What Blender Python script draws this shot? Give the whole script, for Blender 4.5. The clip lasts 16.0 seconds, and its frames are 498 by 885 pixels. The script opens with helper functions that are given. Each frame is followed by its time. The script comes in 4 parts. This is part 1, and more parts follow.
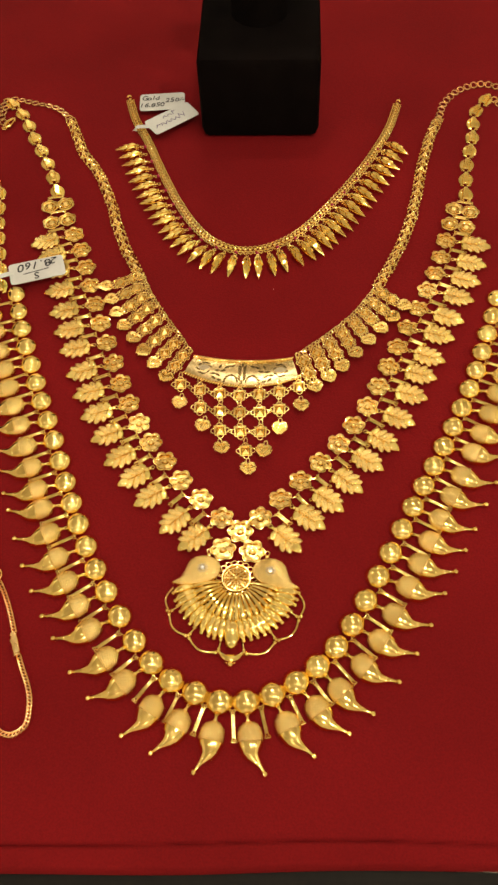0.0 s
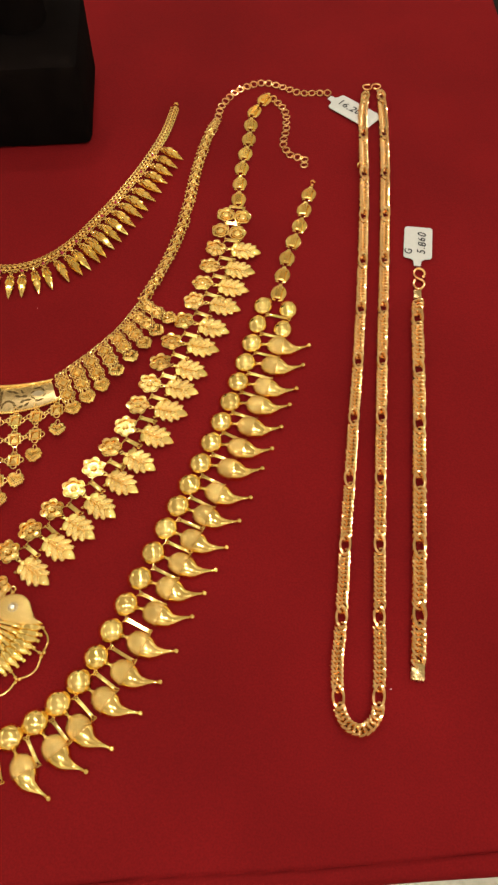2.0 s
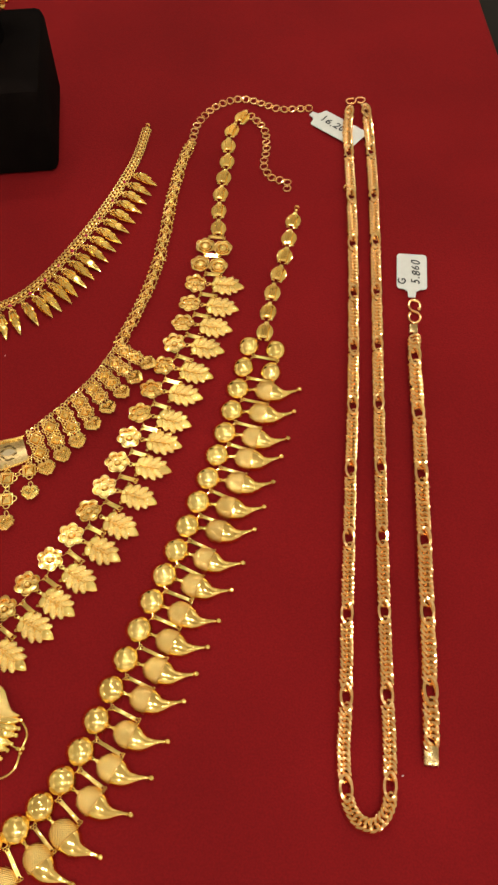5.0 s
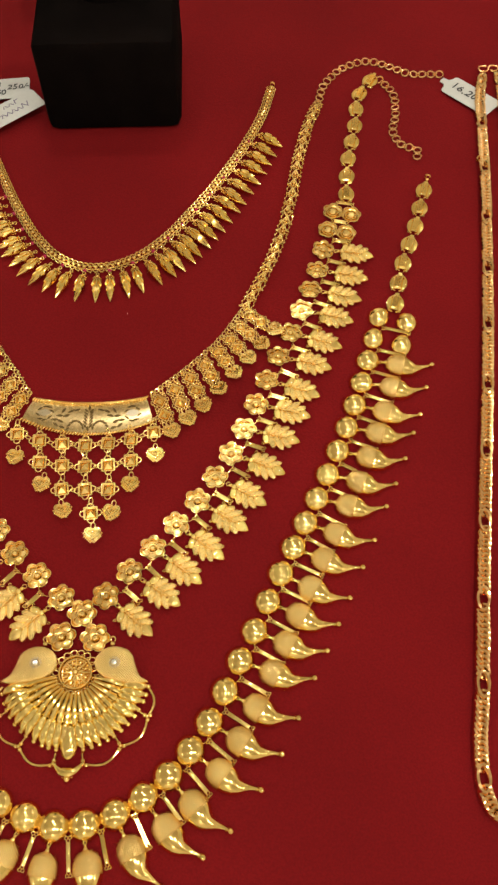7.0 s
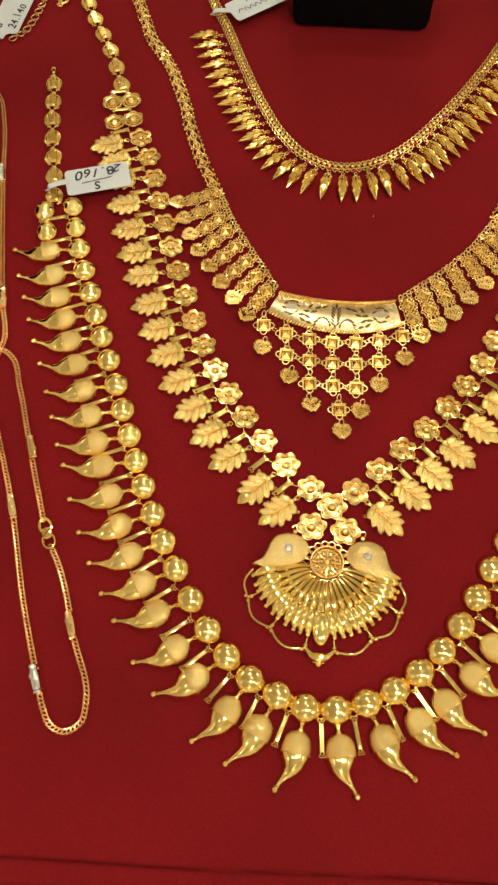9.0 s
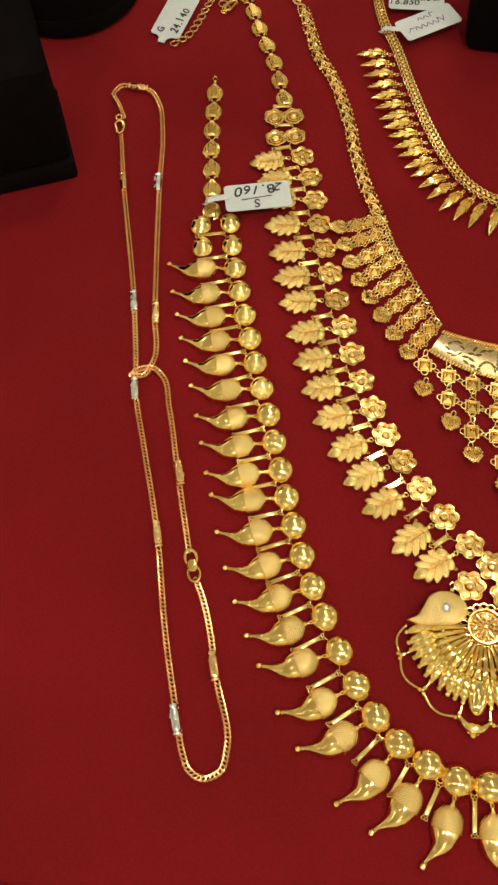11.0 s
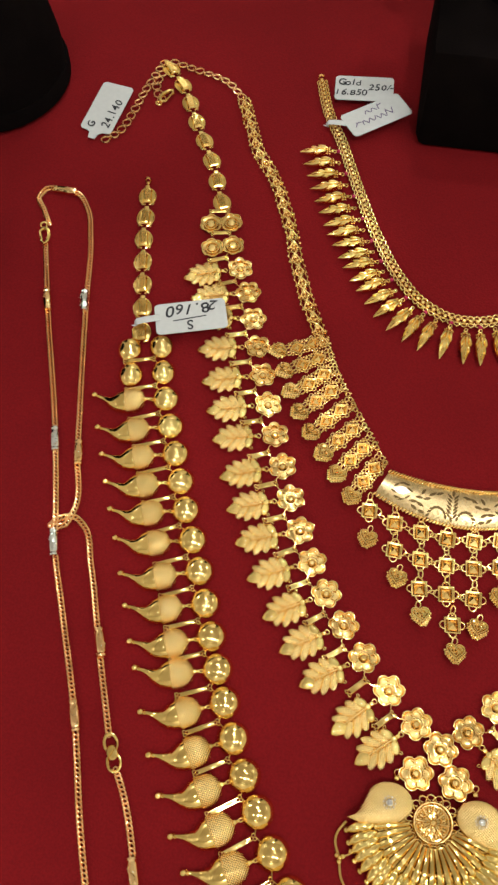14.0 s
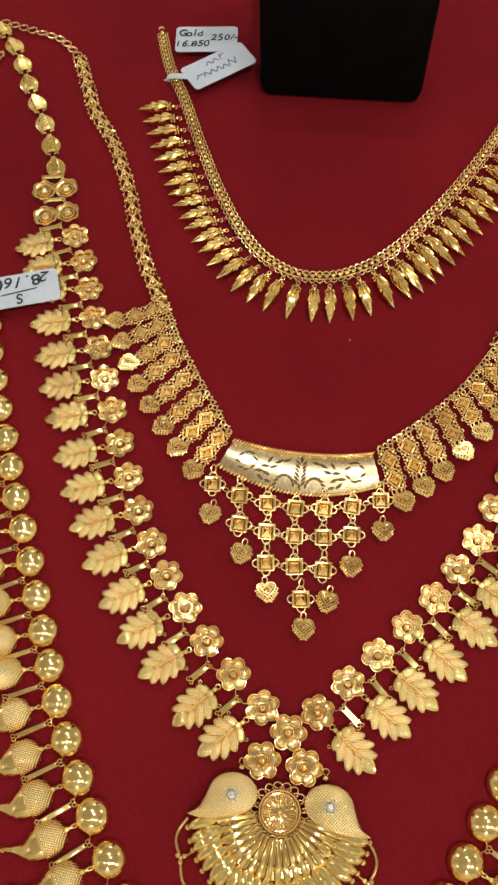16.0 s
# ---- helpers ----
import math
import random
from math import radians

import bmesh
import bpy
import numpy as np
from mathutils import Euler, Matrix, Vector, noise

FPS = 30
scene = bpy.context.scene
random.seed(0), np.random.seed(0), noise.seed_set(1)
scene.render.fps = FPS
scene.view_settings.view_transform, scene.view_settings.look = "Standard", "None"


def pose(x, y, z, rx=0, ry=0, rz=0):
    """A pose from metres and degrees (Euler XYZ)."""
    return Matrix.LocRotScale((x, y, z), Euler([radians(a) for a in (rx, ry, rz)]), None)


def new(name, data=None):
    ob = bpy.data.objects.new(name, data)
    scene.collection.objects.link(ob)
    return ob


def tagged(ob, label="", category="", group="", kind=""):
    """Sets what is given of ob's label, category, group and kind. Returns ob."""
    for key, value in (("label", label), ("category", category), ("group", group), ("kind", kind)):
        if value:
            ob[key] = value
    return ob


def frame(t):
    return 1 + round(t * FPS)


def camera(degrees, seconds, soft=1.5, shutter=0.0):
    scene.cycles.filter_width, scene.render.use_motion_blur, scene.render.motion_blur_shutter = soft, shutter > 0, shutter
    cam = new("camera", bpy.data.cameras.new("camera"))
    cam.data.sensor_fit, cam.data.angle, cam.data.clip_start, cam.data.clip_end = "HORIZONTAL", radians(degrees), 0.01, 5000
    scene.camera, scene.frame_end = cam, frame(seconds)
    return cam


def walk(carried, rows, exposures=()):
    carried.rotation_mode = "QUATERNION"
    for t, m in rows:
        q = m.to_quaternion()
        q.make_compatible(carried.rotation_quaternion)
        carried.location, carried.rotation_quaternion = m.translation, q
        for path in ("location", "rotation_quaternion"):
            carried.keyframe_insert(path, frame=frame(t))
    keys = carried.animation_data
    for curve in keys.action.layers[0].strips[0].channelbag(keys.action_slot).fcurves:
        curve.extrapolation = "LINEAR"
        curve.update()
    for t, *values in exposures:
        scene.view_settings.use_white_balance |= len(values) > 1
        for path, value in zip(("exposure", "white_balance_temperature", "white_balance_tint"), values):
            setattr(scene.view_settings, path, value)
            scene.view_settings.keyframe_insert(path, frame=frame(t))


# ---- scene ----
cam = camera(31.79, 16.0, soft=2.5)
PATH = [
    (0.0, 0.0074, 0.0043, 0.3038, 31.922, 1.796, 0.281),
    (0.5, 0.0225, 0.0046, 0.3131, 31.896, 1.771, -0.500),
    (1.0, 0.0444, 0.0066, 0.3182, 32.239, 1.557, -1.994),
    (1.5, 0.0611, 0.0120, 0.3148, 32.309, 1.377, -3.218),
    (2.0, 0.0819, 0.0178, 0.3031, 30.856, 0.357, -4.957),
    (2.5, 0.0938, 0.0209, 0.2920, 29.702, -0.006, -6.543),
    (3.0, 0.0987, 0.0256, 0.2874, 29.269, 0.235, -7.764),
    (3.2, 0.0989, 0.0286, 0.2885, 29.374, 0.222, -8.013),
    (5.3, 0.0770, 0.0583, 0.2937, 30.365, 0.214, -6.586),
    (5.5, 0.0725, 0.0613, 0.2925, 30.562, 0.102, -6.203),
    (6.0, 0.0638, 0.0667, 0.2884, 30.384, 0.155, -5.171),
    (6.5, 0.0548, 0.0633, 0.2828, 29.268, 0.104, -4.326),
    (7.0, 0.0445, 0.0602, 0.2835, 28.607, 0.119, -3.385),
    (7.5, 0.0273, 0.0539, 0.2758, 27.662, 0.341, -2.081),
    (8.0, 0.0154, 0.0462, 0.2692, 26.777, 0.749, -0.643),
    (8.5, -0.0022, 0.0422, 0.2647, 25.976, 0.726, 1.116),
    (9.0, -0.0216, 0.0441, 0.2704, 25.971, 1.137, 3.468),
    (9.5, -0.0362, 0.0434, 0.2718, 25.986, 1.068, 6.063),
    (10.0, -0.0531, 0.0429, 0.2677, 25.825, 1.376, 7.828),
    (10.2, -0.0567, 0.0449, 0.2661, 25.930, 1.666, 8.456),
    (12.3, -0.0612, 0.0845, 0.2661, 25.951, 1.527, 9.728),
    (12.5, -0.0601, 0.0897, 0.2655, 25.878, 1.556, 9.643),
    (13.0, -0.0563, 0.1016, 0.2659, 25.834, 1.398, 9.265),
    (13.5, -0.0542, 0.1076, 0.2647, 25.853, 1.282, 8.878),
    (14.0, -0.0502, 0.1151, 0.2651, 25.991, 1.214, 8.353),
    (14.5, -0.0413, 0.1200, 0.2604, 26.020, 1.296, 7.618),
    (15.0, -0.0284, 0.1275, 0.2544, 25.559, 1.179, 6.285),
    (15.5, -0.0167, 0.1287, 0.2509, 25.037, 1.243, 4.985),
    (16.0, -0.0101, 0.1237, 0.2452, 25.018, 1.069, 3.906),
]
EXPOSURES = [(0.0, -0.22, 6600, 12), (1.5, -0.22, 6300, 13), (2.5, 0.0, 5900, 10), (5.5, -0.12, 5900, 10), (7.5, -0.24, 6000, 11), (9.0, -0.18, 5900, 7), (10.5, -0.25, 5800, 5), (12.5, -0.22, 5650, 7), (16.0, -0.3, 4950, 14)]
walk(cam, [(r[0], pose(*r[1:])) for r in PATH], EXPOSURES)

# ---- light ----
world = bpy.data.worlds.new("world")
scene.world = world
world.use_nodes = True
world.node_tree.nodes["Background"].inputs["Color"].default_value = (0.9, 0.75, 0.55, 1)
world.node_tree.nodes["Background"].inputs["Strength"].default_value = 0.02
CEILING = 1.65
# The last six, near the walls, are added to brighten walls and ceiling.
LAMPS = [(-0.02, 0.98, 6.0), (0.34, 0.46, 4.0), (-0.60, -0.45, 1.5), (0.22, -0.42, 12.0), (0.90, -0.45, 7.0),
         (-2.2, -0.9, 6.0), (-2.2, 1.7, 9.0), (2.2, -0.9, 10.0), (2.2, 1.7, 10.0), (0.0, 2.92, 11.0), (0.0, -1.75, 9.0)]
WARM = (1.0, 0.92, 0.76)

# ---- small tools: all shapes below are drawn in millimetres ----
MM = 0.001
rng = random.Random(7)


def vec(*p):
    return Vector(p)


def at_mm(x, y, z=0.0, turn=0.0, rx=0.0, ry=0.0, scale=(1, 1, 1)):
    return Matrix.LocRotScale((x * MM, y * MM, z * MM), Euler((radians(rx), radians(ry), radians(turn))), scale)


def ball(bm, r, c, scale=(1, 1, 1), seg=16, turn=0.0):
    m = Matrix.Translation(c) @ Matrix.Rotation(radians(turn), 4, "Z") @ Matrix.Diagonal((*scale, 1))
    bmesh.ops.create_uvsphere(bm, u_segments=seg, v_segments=max(6, seg * 2 // 3), radius=r, matrix=m)


def block(bm, size, c, turn=0.0, bevel=0.0):
    m = Matrix.Translation(c) @ Matrix.Rotation(radians(turn), 4, "Z") @ Matrix.Diagonal((*size, 1))
    made = bmesh.ops.create_cube(bm, size=1.0, matrix=m)
    if bevel:
        edges = {e for v in made["verts"] for e in v.link_edges}
        bmesh.ops.bevel(bm, geom=list(edges), offset=bevel, segments=2, affect="EDGES", profile=0.5)


def tube(bm, pts, radii, seg=8, closed=False, flat=1.0, twist=0.0):
    """A round bar along pts; flat squeezes it in height."""
    pts = [Vector(p) for p in pts]
    n = len(pts)
    if not hasattr(radii, "__len__"):
        radii = [radii] * n
    rings = []
    for k, p in enumerate(pts):
        a = pts[(k - 1) % n] if closed or k else pts[0]
        b = pts[(k + 1) % n] if closed or k < n - 1 else pts[-1]
        d = (b - a).normalized()
        up = Vector((0, 0, 1)) if abs(d.z) < 0.95 else Vector((0, 1, 0))
        side = d.cross(up).normalized()
        up = side.cross(d)
        ring = []
        for j in range(seg):
            t = 2 * math.pi * j / seg + twist * k
            ring.append(bm.verts.new(p + radii[k] * (math.cos(t) * side + flat * math.sin(t) * up)))
        rings.append(ring)
    for k in range(n if closed else n - 1):
        r0, r1 = rings[k], rings[(k + 1) % n]
        for j in range(seg):
            bm.faces.new((r0[j], r0[(j + 1) % seg], r1[(j + 1) % seg], r1[j]))
    if not closed:
        bm.faces.new(rings[0][::-1])
        bm.faces.new(rings[-1])


def hoop(bm, rx, ry, r, c=(0, 0, 0), tilt=0.0, seg=20, ring=7, axis="X"):
    m = Matrix.Translation(c) @ Matrix.Rotation(radians(tilt), 4, axis)
    tube(bm, [m @ Vector((rx * math.cos(2 * math.pi * k / seg), ry * math.sin(2 * math.pi * k / seg), 0)) for k in range(seg)], r, ring, True)


def lathe(bm, profile, seg=24, m=Matrix(), wave=None):
    """Turn (radius, height) pairs round z; wave(angle, share) scales the radius."""
    rows = []
    big = max(r for r, _ in profile)
    for r, z in profile:
        rows.append([bm.verts.new(m @ Vector((r * (wave(2 * math.pi * j / seg, r / big) if wave else 1) * math.cos(2 * math.pi * j / seg),
                                              r * (wave(2 * math.pi * j / seg, r / big) if wave else 1) * math.sin(2 * math.pi * j / seg), z))) for j in range(seg)])
    for a, b in zip(rows, rows[1:]):
        for j in range(seg):
            bm.faces.new((a[j], a[(j + 1) % seg], b[(j + 1) % seg], b[j]))
    bm.faces.new(rows[0][::-1])
    bm.faces.new(rows[-1])


def pad(bm, outline, steps, m=Matrix()):
    """A cushion over a closed outline: steps of (scale towards the middle, height)."""
    mid = sum((Vector((x, y, 0)) for x, y in outline), Vector()) / len(outline)
    rows = [[bm.verts.new(m @ (mid + (Vector((x, y, 0)) - mid) * s + Vector((0, 0, z)))) for x, y in outline] for s, z in steps]
    n = len(outline)
    for a, b in zip(rows, rows[1:]):
        for j in range(n):
            bm.faces.new((a[j], a[(j + 1) % n], b[(j + 1) % n], b[j]))
    bm.faces.new(rows[0][::-1])
    bm.faces.new(rows[-1])


def mesh(name, build, material, smooth=True, sharp=35):
    """One mesh from a building function that draws in millimetres."""
    bm = bmesh.new()
    build(bm)
    bmesh.ops.scale(bm, vec=(MM, MM, MM), verts=bm.verts)
    bmesh.ops.recalc_face_normals(bm, faces=bm.faces)
    data = bpy.data.meshes.new(name)
    bm.to_mesh(data)
    bm.free()
    data.materials.append(material)
    if smooth:
        data.polygons.foreach_set("use_smooth", [True] * len(data.polygons))
        data.set_sharp_from_angle(angle=radians(sharp))
    return data


stands = {}


def thing(name, x, y, label, category, group="", z=0.0, data=None, turn=0.0):
    ob = new(name, data)
    stands[ob] = at_mm(x, y, z, turn)
    ob.matrix_basis = stands[ob]
    return tagged(ob, label, category, group)


def part(name, data, parent, m, label="", kind=""):
    """A mesh under a thing or a part; m is its pose in the world."""
    ob = new(name, data)
    ob.parent = parent
    stands[ob] = m
    ob.matrix_basis = stands[parent].inverted() @ m
    return tagged(ob, label, "", "", kind)


class Curve:
    """A smooth line through (place along it, x, y) rows, in millimetres."""

    def __init__(self, rows):
        self.s = np.array([r[0] for r in rows], float)
        self.p = np.array([r[1:3] for r in rows], float)
        d = np.diff(self.p, axis=0) / np.diff(self.s)[:, None]
        h = np.diff(self.s)[:, None]
        self.d = np.vstack([d[:1], (d[:-1] * h[1:] + d[1:] * h[:-1]) / (h[1:] + h[:-1]), d[-1:]])

    def at(self, s):
        k = int(np.clip(np.searchsorted(self.s, s) - 1, 0, len(self.s) - 2))
        h = self.s[k + 1] - self.s[k]
        u = (s - self.s[k]) / h
        a, b, c, d = 2 * u**3 - 3 * u**2 + 1, u**3 - 2 * u**2 + u, -2 * u**3 + 3 * u**2, u**3 - u**2
        x, y = a * self.p[k] + b * h * self.d[k] + c * self.p[k + 1] + d * h * self.d[k + 1]
        return float(x), float(y)

    def turn(self, s):
        e = 0.02 * (self.s[1] - self.s[0])
        (x0, y0), (x1, y1) = self.at(s - e), self.at(s + e)
        return math.degrees(math.atan2(y1 - y0, x1 - x0))

    def even(self, step):
        """Places at even steps of length along the line."""
        ss = np.linspace(self.s[0], self.s[-1], 800)
        pp = np.array([self.at(s) for s in ss])
        length = np.r_[0, np.cumsum(np.hypot(*np.diff(pp, axis=0).T))]
        n = max(2, round(length[-1] / step) + 1)
        return list(np.interp(np.linspace(0, length[-1], n), length, ss))

    def near(self, x, y):
        ss = np.linspace(self.s[0], self.s[-1], 1200)
        return float(min(ss, key=lambda s: math.dist(self.at(s), (x, y))))


def line(*pts):
    """A curve through points, measured by its chords."""
    s, rows = 0.0, []
    for k, p in enumerate(pts):
        s += math.dist(p, pts[k - 1]) if k else 0.0
        rows.append((s, *p))
    return Curve(rows)


# ---- materials ----
def material(name, colour, rough, metal=0.0, tint=0.0, grain=300.0, bump=0.0, depth=0.0001, rough_vary=0.0, hatch=0.0, sheen=0.0, shine=0.5, coarse=0.0):
    m = bpy.data.materials.new(name)
    m.use_nodes = True
    nt = m.node_tree
    b = nt.nodes["Principled BSDF"]
    b.inputs["Base Color"].default_value = (*colour, 1)
    b.inputs["Roughness"].default_value = rough
    b.inputs["Metallic"].default_value = metal
    b.inputs["Specular IOR Level"].default_value = shine
    if sheen:
        b.inputs["Sheen Weight"].default_value = sheen
        b.inputs["Sheen Roughness"].default_value = 0.4
        b.inputs["Sheen Tint"].default_value = (min(1, colour[0] * 2.5), colour[1] * 2, colour[2] * 2, 1)
    co = nt.nodes.new("ShaderNodeTexCoord")

    def noise_at(scale, detail=3.0):
        n = nt.nodes.new("ShaderNodeTexNoise")
        n.inputs["Scale"].default_value = scale
        n.inputs["Detail"].default_value = detail
        nt.links.new(co.outputs["Object"], n.inputs["Vector"])
        return n.outputs["Fac"]

    def mapped(fac, low, high):
        r = nt.nodes.new("ShaderNodeMapRange")
        r.inputs["From Min"].default_value, r.inputs["From Max"].default_value = 0.3, 0.7
        r.inputs["To Min"].default_value, r.inputs["To Max"].default_value = low, high
        nt.links.new(fac, r.inputs["Value"])
        return r.outputs["Result"]

    fine = noise_at(grain)
    if tint:
        wide = noise_at(coarse or grain * 0.06, 2.0)
        total = nt.nodes.new("ShaderNodeMath")
        total.operation = "MULTIPLY"
        nt.links.new(mapped(fine, 1 - tint, 1 + tint), total.inputs[0])
        nt.links.new(mapped(wide, 1 - tint, 1 + tint), total.inputs[1])
        mul = nt.nodes.new("ShaderNodeVectorMath")
        mul.operation = "SCALE"
        mul.inputs[0].default_value = colour
        nt.links.new(total.outputs[0], mul.inputs["Scale"])
        nt.links.new(mul.outputs[0], b.inputs["Base Color"])
    if rough_vary:
        nt.links.new(mapped(fine, max(0.02, rough - rough_vary), rough + rough_vary), b.inputs["Roughness"])
    if bump or hatch:
        bp = nt.nodes.new("ShaderNodeBump")
        bp.inputs["Strength"].default_value = 1.0
        bp.inputs["Distance"].default_value = depth
        if hatch:
            waves = []
            for direction, turn in (("X", 40), ("X", -50)):
                mp = nt.nodes.new("ShaderNodeMapping")
                mp.inputs["Rotation"].default_value = (0, 0, radians(turn))
                nt.links.new(co.outputs["Object"], mp.inputs["Vector"])
                w = nt.nodes.new("ShaderNodeTexWave")
                w.bands_direction = direction
                w.inputs["Scale"].default_value = 0.314 / (hatch * MM)
                w.inputs["Distortion"].default_value = 0.4
                nt.links.new(mp.outputs[0], w.inputs["Vector"])
                waves.append(w.outputs["Fac"])
            mx = nt.nodes.new("ShaderNodeMath")
            mx.operation = "MULTIPLY"
            nt.links.new(waves[0], mx.inputs[0])
            nt.links.new(waves[1], mx.inputs[1])
            nt.links.new(mx.outputs[0], bp.inputs["Height"])
        else:
            bp.inputs["Strength"].default_value = bump
            nt.links.new(fine, bp.inputs["Height"])
        nt.links.new(bp.outputs[0], b.inputs["Normal"])
    return m


GOLD = (1.0, 0.72, 0.24)
gold = material("polished_gold", GOLD, 0.13, 1.0, tint=0.03, grain=220, rough_vary=0.04, bump=0.14, depth=0.00012)
gold_cast = material("cast_gold", (0.97, 0.69, 0.25), 0.16, 1.0, tint=0.05, grain=800, rough_vary=0.06, bump=0.3, depth=0.0002)
gold_hatch = material("hatched_gold", (1.0, 0.71, 0.26), 0.24, 1.0, hatch=0.56, depth=0.00024)
gold_fine = material("fine_hatched_gold", (1.0, 0.71, 0.26), 0.24, 1.0, hatch=0.46, depth=0.00015)
gold_plate = material("satin_gold_plate", (0.62, 0.45, 0.21), 0.27, 1.0, tint=0.015, grain=900, rough_vary=0.03, coarse=60)
gold_bright = material("diamond_cut_gold", (0.95, 0.84, 0.62), 0.16, 1.0, tint=0.02, grain=900)
# Dark colour carries the shade of the cuts; the leaves lie on top.
gold_dull = material("dark_engraving_gold", (0.15, 0.095, 0.035), 0.5, 1.0, tint=0.1, grain=900)
gold_rose = material("reddish_gold", (1.0, 0.65, 0.31), 0.12, 1.0, tint=0.04, grain=500, rough_vary=0.06)
gold_copper = material("coppery_gold", (1.0, 0.57, 0.25), 0.16, 1.0, tint=0.05, grain=500, rough_vary=0.06)
silver = material("white_rhodium", (0.86, 0.85, 0.82), 0.15, 1.0, tint=0.06, grain=700, bump=0.5, depth=0.0002)
ruby = material("pink_stone", (0.45, 0.03, 0.08), 0.12)
velvet = material("red_velvet", (0.158, 0.0058, 0.0066), 0.95, tint=0.11, grain=1500, bump=0.5, depth=0.0003, shine=0.08, coarse=16)
black_velvet = material("black_velvet", (0.0045, 0.003, 0.0026), 1.0, tint=0.25, grain=1500, bump=0.4, depth=0.0003, shine=0.03)
paper = material("tag_card", (0.56, 0.55, 0.51), 0.55, tint=0.03, grain=500, coarse=60)
ink = material("black_ink", (0.02, 0.018, 0.02), 0.6)
ink_blue = material("violet_ink", (0.16, 0.12, 0.20), 0.6)
counter_top = material("counter_laminate", (0.012, 0.010, 0.008), 0.6, tint=0.1, grain=400, shine=0.08, coarse=8)
counter_side = material("counter_wood", (0.16, 0.09, 0.05), 0.5, tint=0.2, grain=60)
strip_metal = material("dull_metal", (0.34, 0.31, 0.25), 0.3, 1.0, tint=0.1, grain=500, coarse=30)
trim_plastic = material("beige_plastic", (0.26, 0.21, 0.16), 0.45, tint=0.08, grain=300)
# Unseen room surfaces, kept pale to bounce light into the gold.
plaster = material("cream_plaster", (0.80, 0.75, 0.63), 0.8, tint=0.05, grain=30)
ceiling_paint = material("white_ceiling", (0.84, 0.81, 0.72), 0.8, tint=0.03, grain=30)
floor_tile = material("floor_tiles", (0.66, 0.60, 0.50), 0.4, tint=0.1, grain=20)
lamp_rim = material("lamp_rim", (0.7, 0.7, 0.68), 0.4, 0.0, tint=0.03, grain=100)

# ---- an unseen room added round the counter for the gold to reflect ----


def slab(name, lo, hi, mat, label, bevel=0.0):
    c = [(a + b) / 2 * 1000 for a, b in zip(lo, hi)]
    size = [(b - a) * 1000 for a, b in zip(lo, hi)]
    data = mesh(name, lambda bm: block(bm, size, (0, 0, 0), bevel=bevel), mat, smooth=False)
    ob = new(name, data)
    ob.matrix_basis = at_mm(*c)
    return tagged(ob, label, "", "", "structure")


slab("floor", (-2.6, -2.1, -1.0), (2.6, 3.3, -0.95), floor_tile, "unseen beige tiled floor, added to bounce light upwards")
slab("ceiling", (-2.6, -2.1, CEILING), (2.6, 3.3, CEILING + 0.1), ceiling_paint, "unseen white ceiling with round downlights, added for the gold to reflect")
slab("wall_north", (-2.6, 3.2, -0.95), (2.6, 3.3, CEILING), plaster, "unseen cream wall, added for the gold to reflect")
slab("wall_south", (-2.6, -2.1, -0.95), (2.6, -2.0, CEILING), plaster, "unseen cream wall, added for the gold to reflect")
slab("wall_west", (-2.6, -2.0, -0.95), (-2.5, 3.2, CEILING), plaster, "unseen cream wall, added for the gold to reflect")
slab("wall_east", (2.5, -2.0, -0.95), (2.6, 3.2, CEILING), plaster, "unseen cream wall, added for the gold to reflect")

rim_mesh = mesh("downlight_rim", lambda bm: lathe(bm, [(41, 0), (52, 0), (52, -4), (49, -7), (42, -7), (41, -3)], 28), lamp_rim)
for lx, ly, watts in LAMPS:
    rim = thing("downlight", lx * 1000, ly * 1000, "round white downlight in the unseen ceiling", "ceiling light", "downlights in the ceiling", CEILING * 1000)
    part("rim", rim_mesh, rim, at_mm(lx * 1000, ly * 1000, CEILING * 1000))
    lamp = bpy.data.lights.new("downlight_lamp", "AREA")
    lamp.shape, lamp.size, lamp.energy, lamp.color = "DISK", 0.08, watts, WARM
    bulb = new("downlight_lamp", lamp)
    bulb.matrix_basis = at_mm(lx * 1000, ly * 1000, CEILING * 1000 - 9)

# ---- counter and the velvet board on it ----
counter = thing("counter", 0, 400, "shop counter with a grey laminate top and metal front trim", "counter", "", -950)
part("body", mesh("counter_body", lambda bm: block(bm, (1500, 800, 900), (0, 0, 0), bevel=2), counter_side, False), counter, at_mm(0, 430, -500), "dark wooden counter body")
part("top", mesh("counter_top", lambda bm: block(bm, (1560, 900, 40), (0, 0, 0), bevel=2), counter_top, False), counter, at_mm(0, 480.8, -24.0), "grey laminate counter top")
part("front_strip", mesh("front_strip", lambda bm: block(bm, (500, 10, 3), (0, 0, 0), bevel=0.8), strip_metal, False), counter, at_mm(200, 35.2, -4.7, -2.2), "dull metal strip along the front of the top")
part("trim", mesh("counter_trim", lambda bm: block(bm, (1560, 9, 44), (0, 0, 0), bevel=1.5), trim_plastic, False), counter, at_mm(0, 26.0, -27), "beige edge trim")


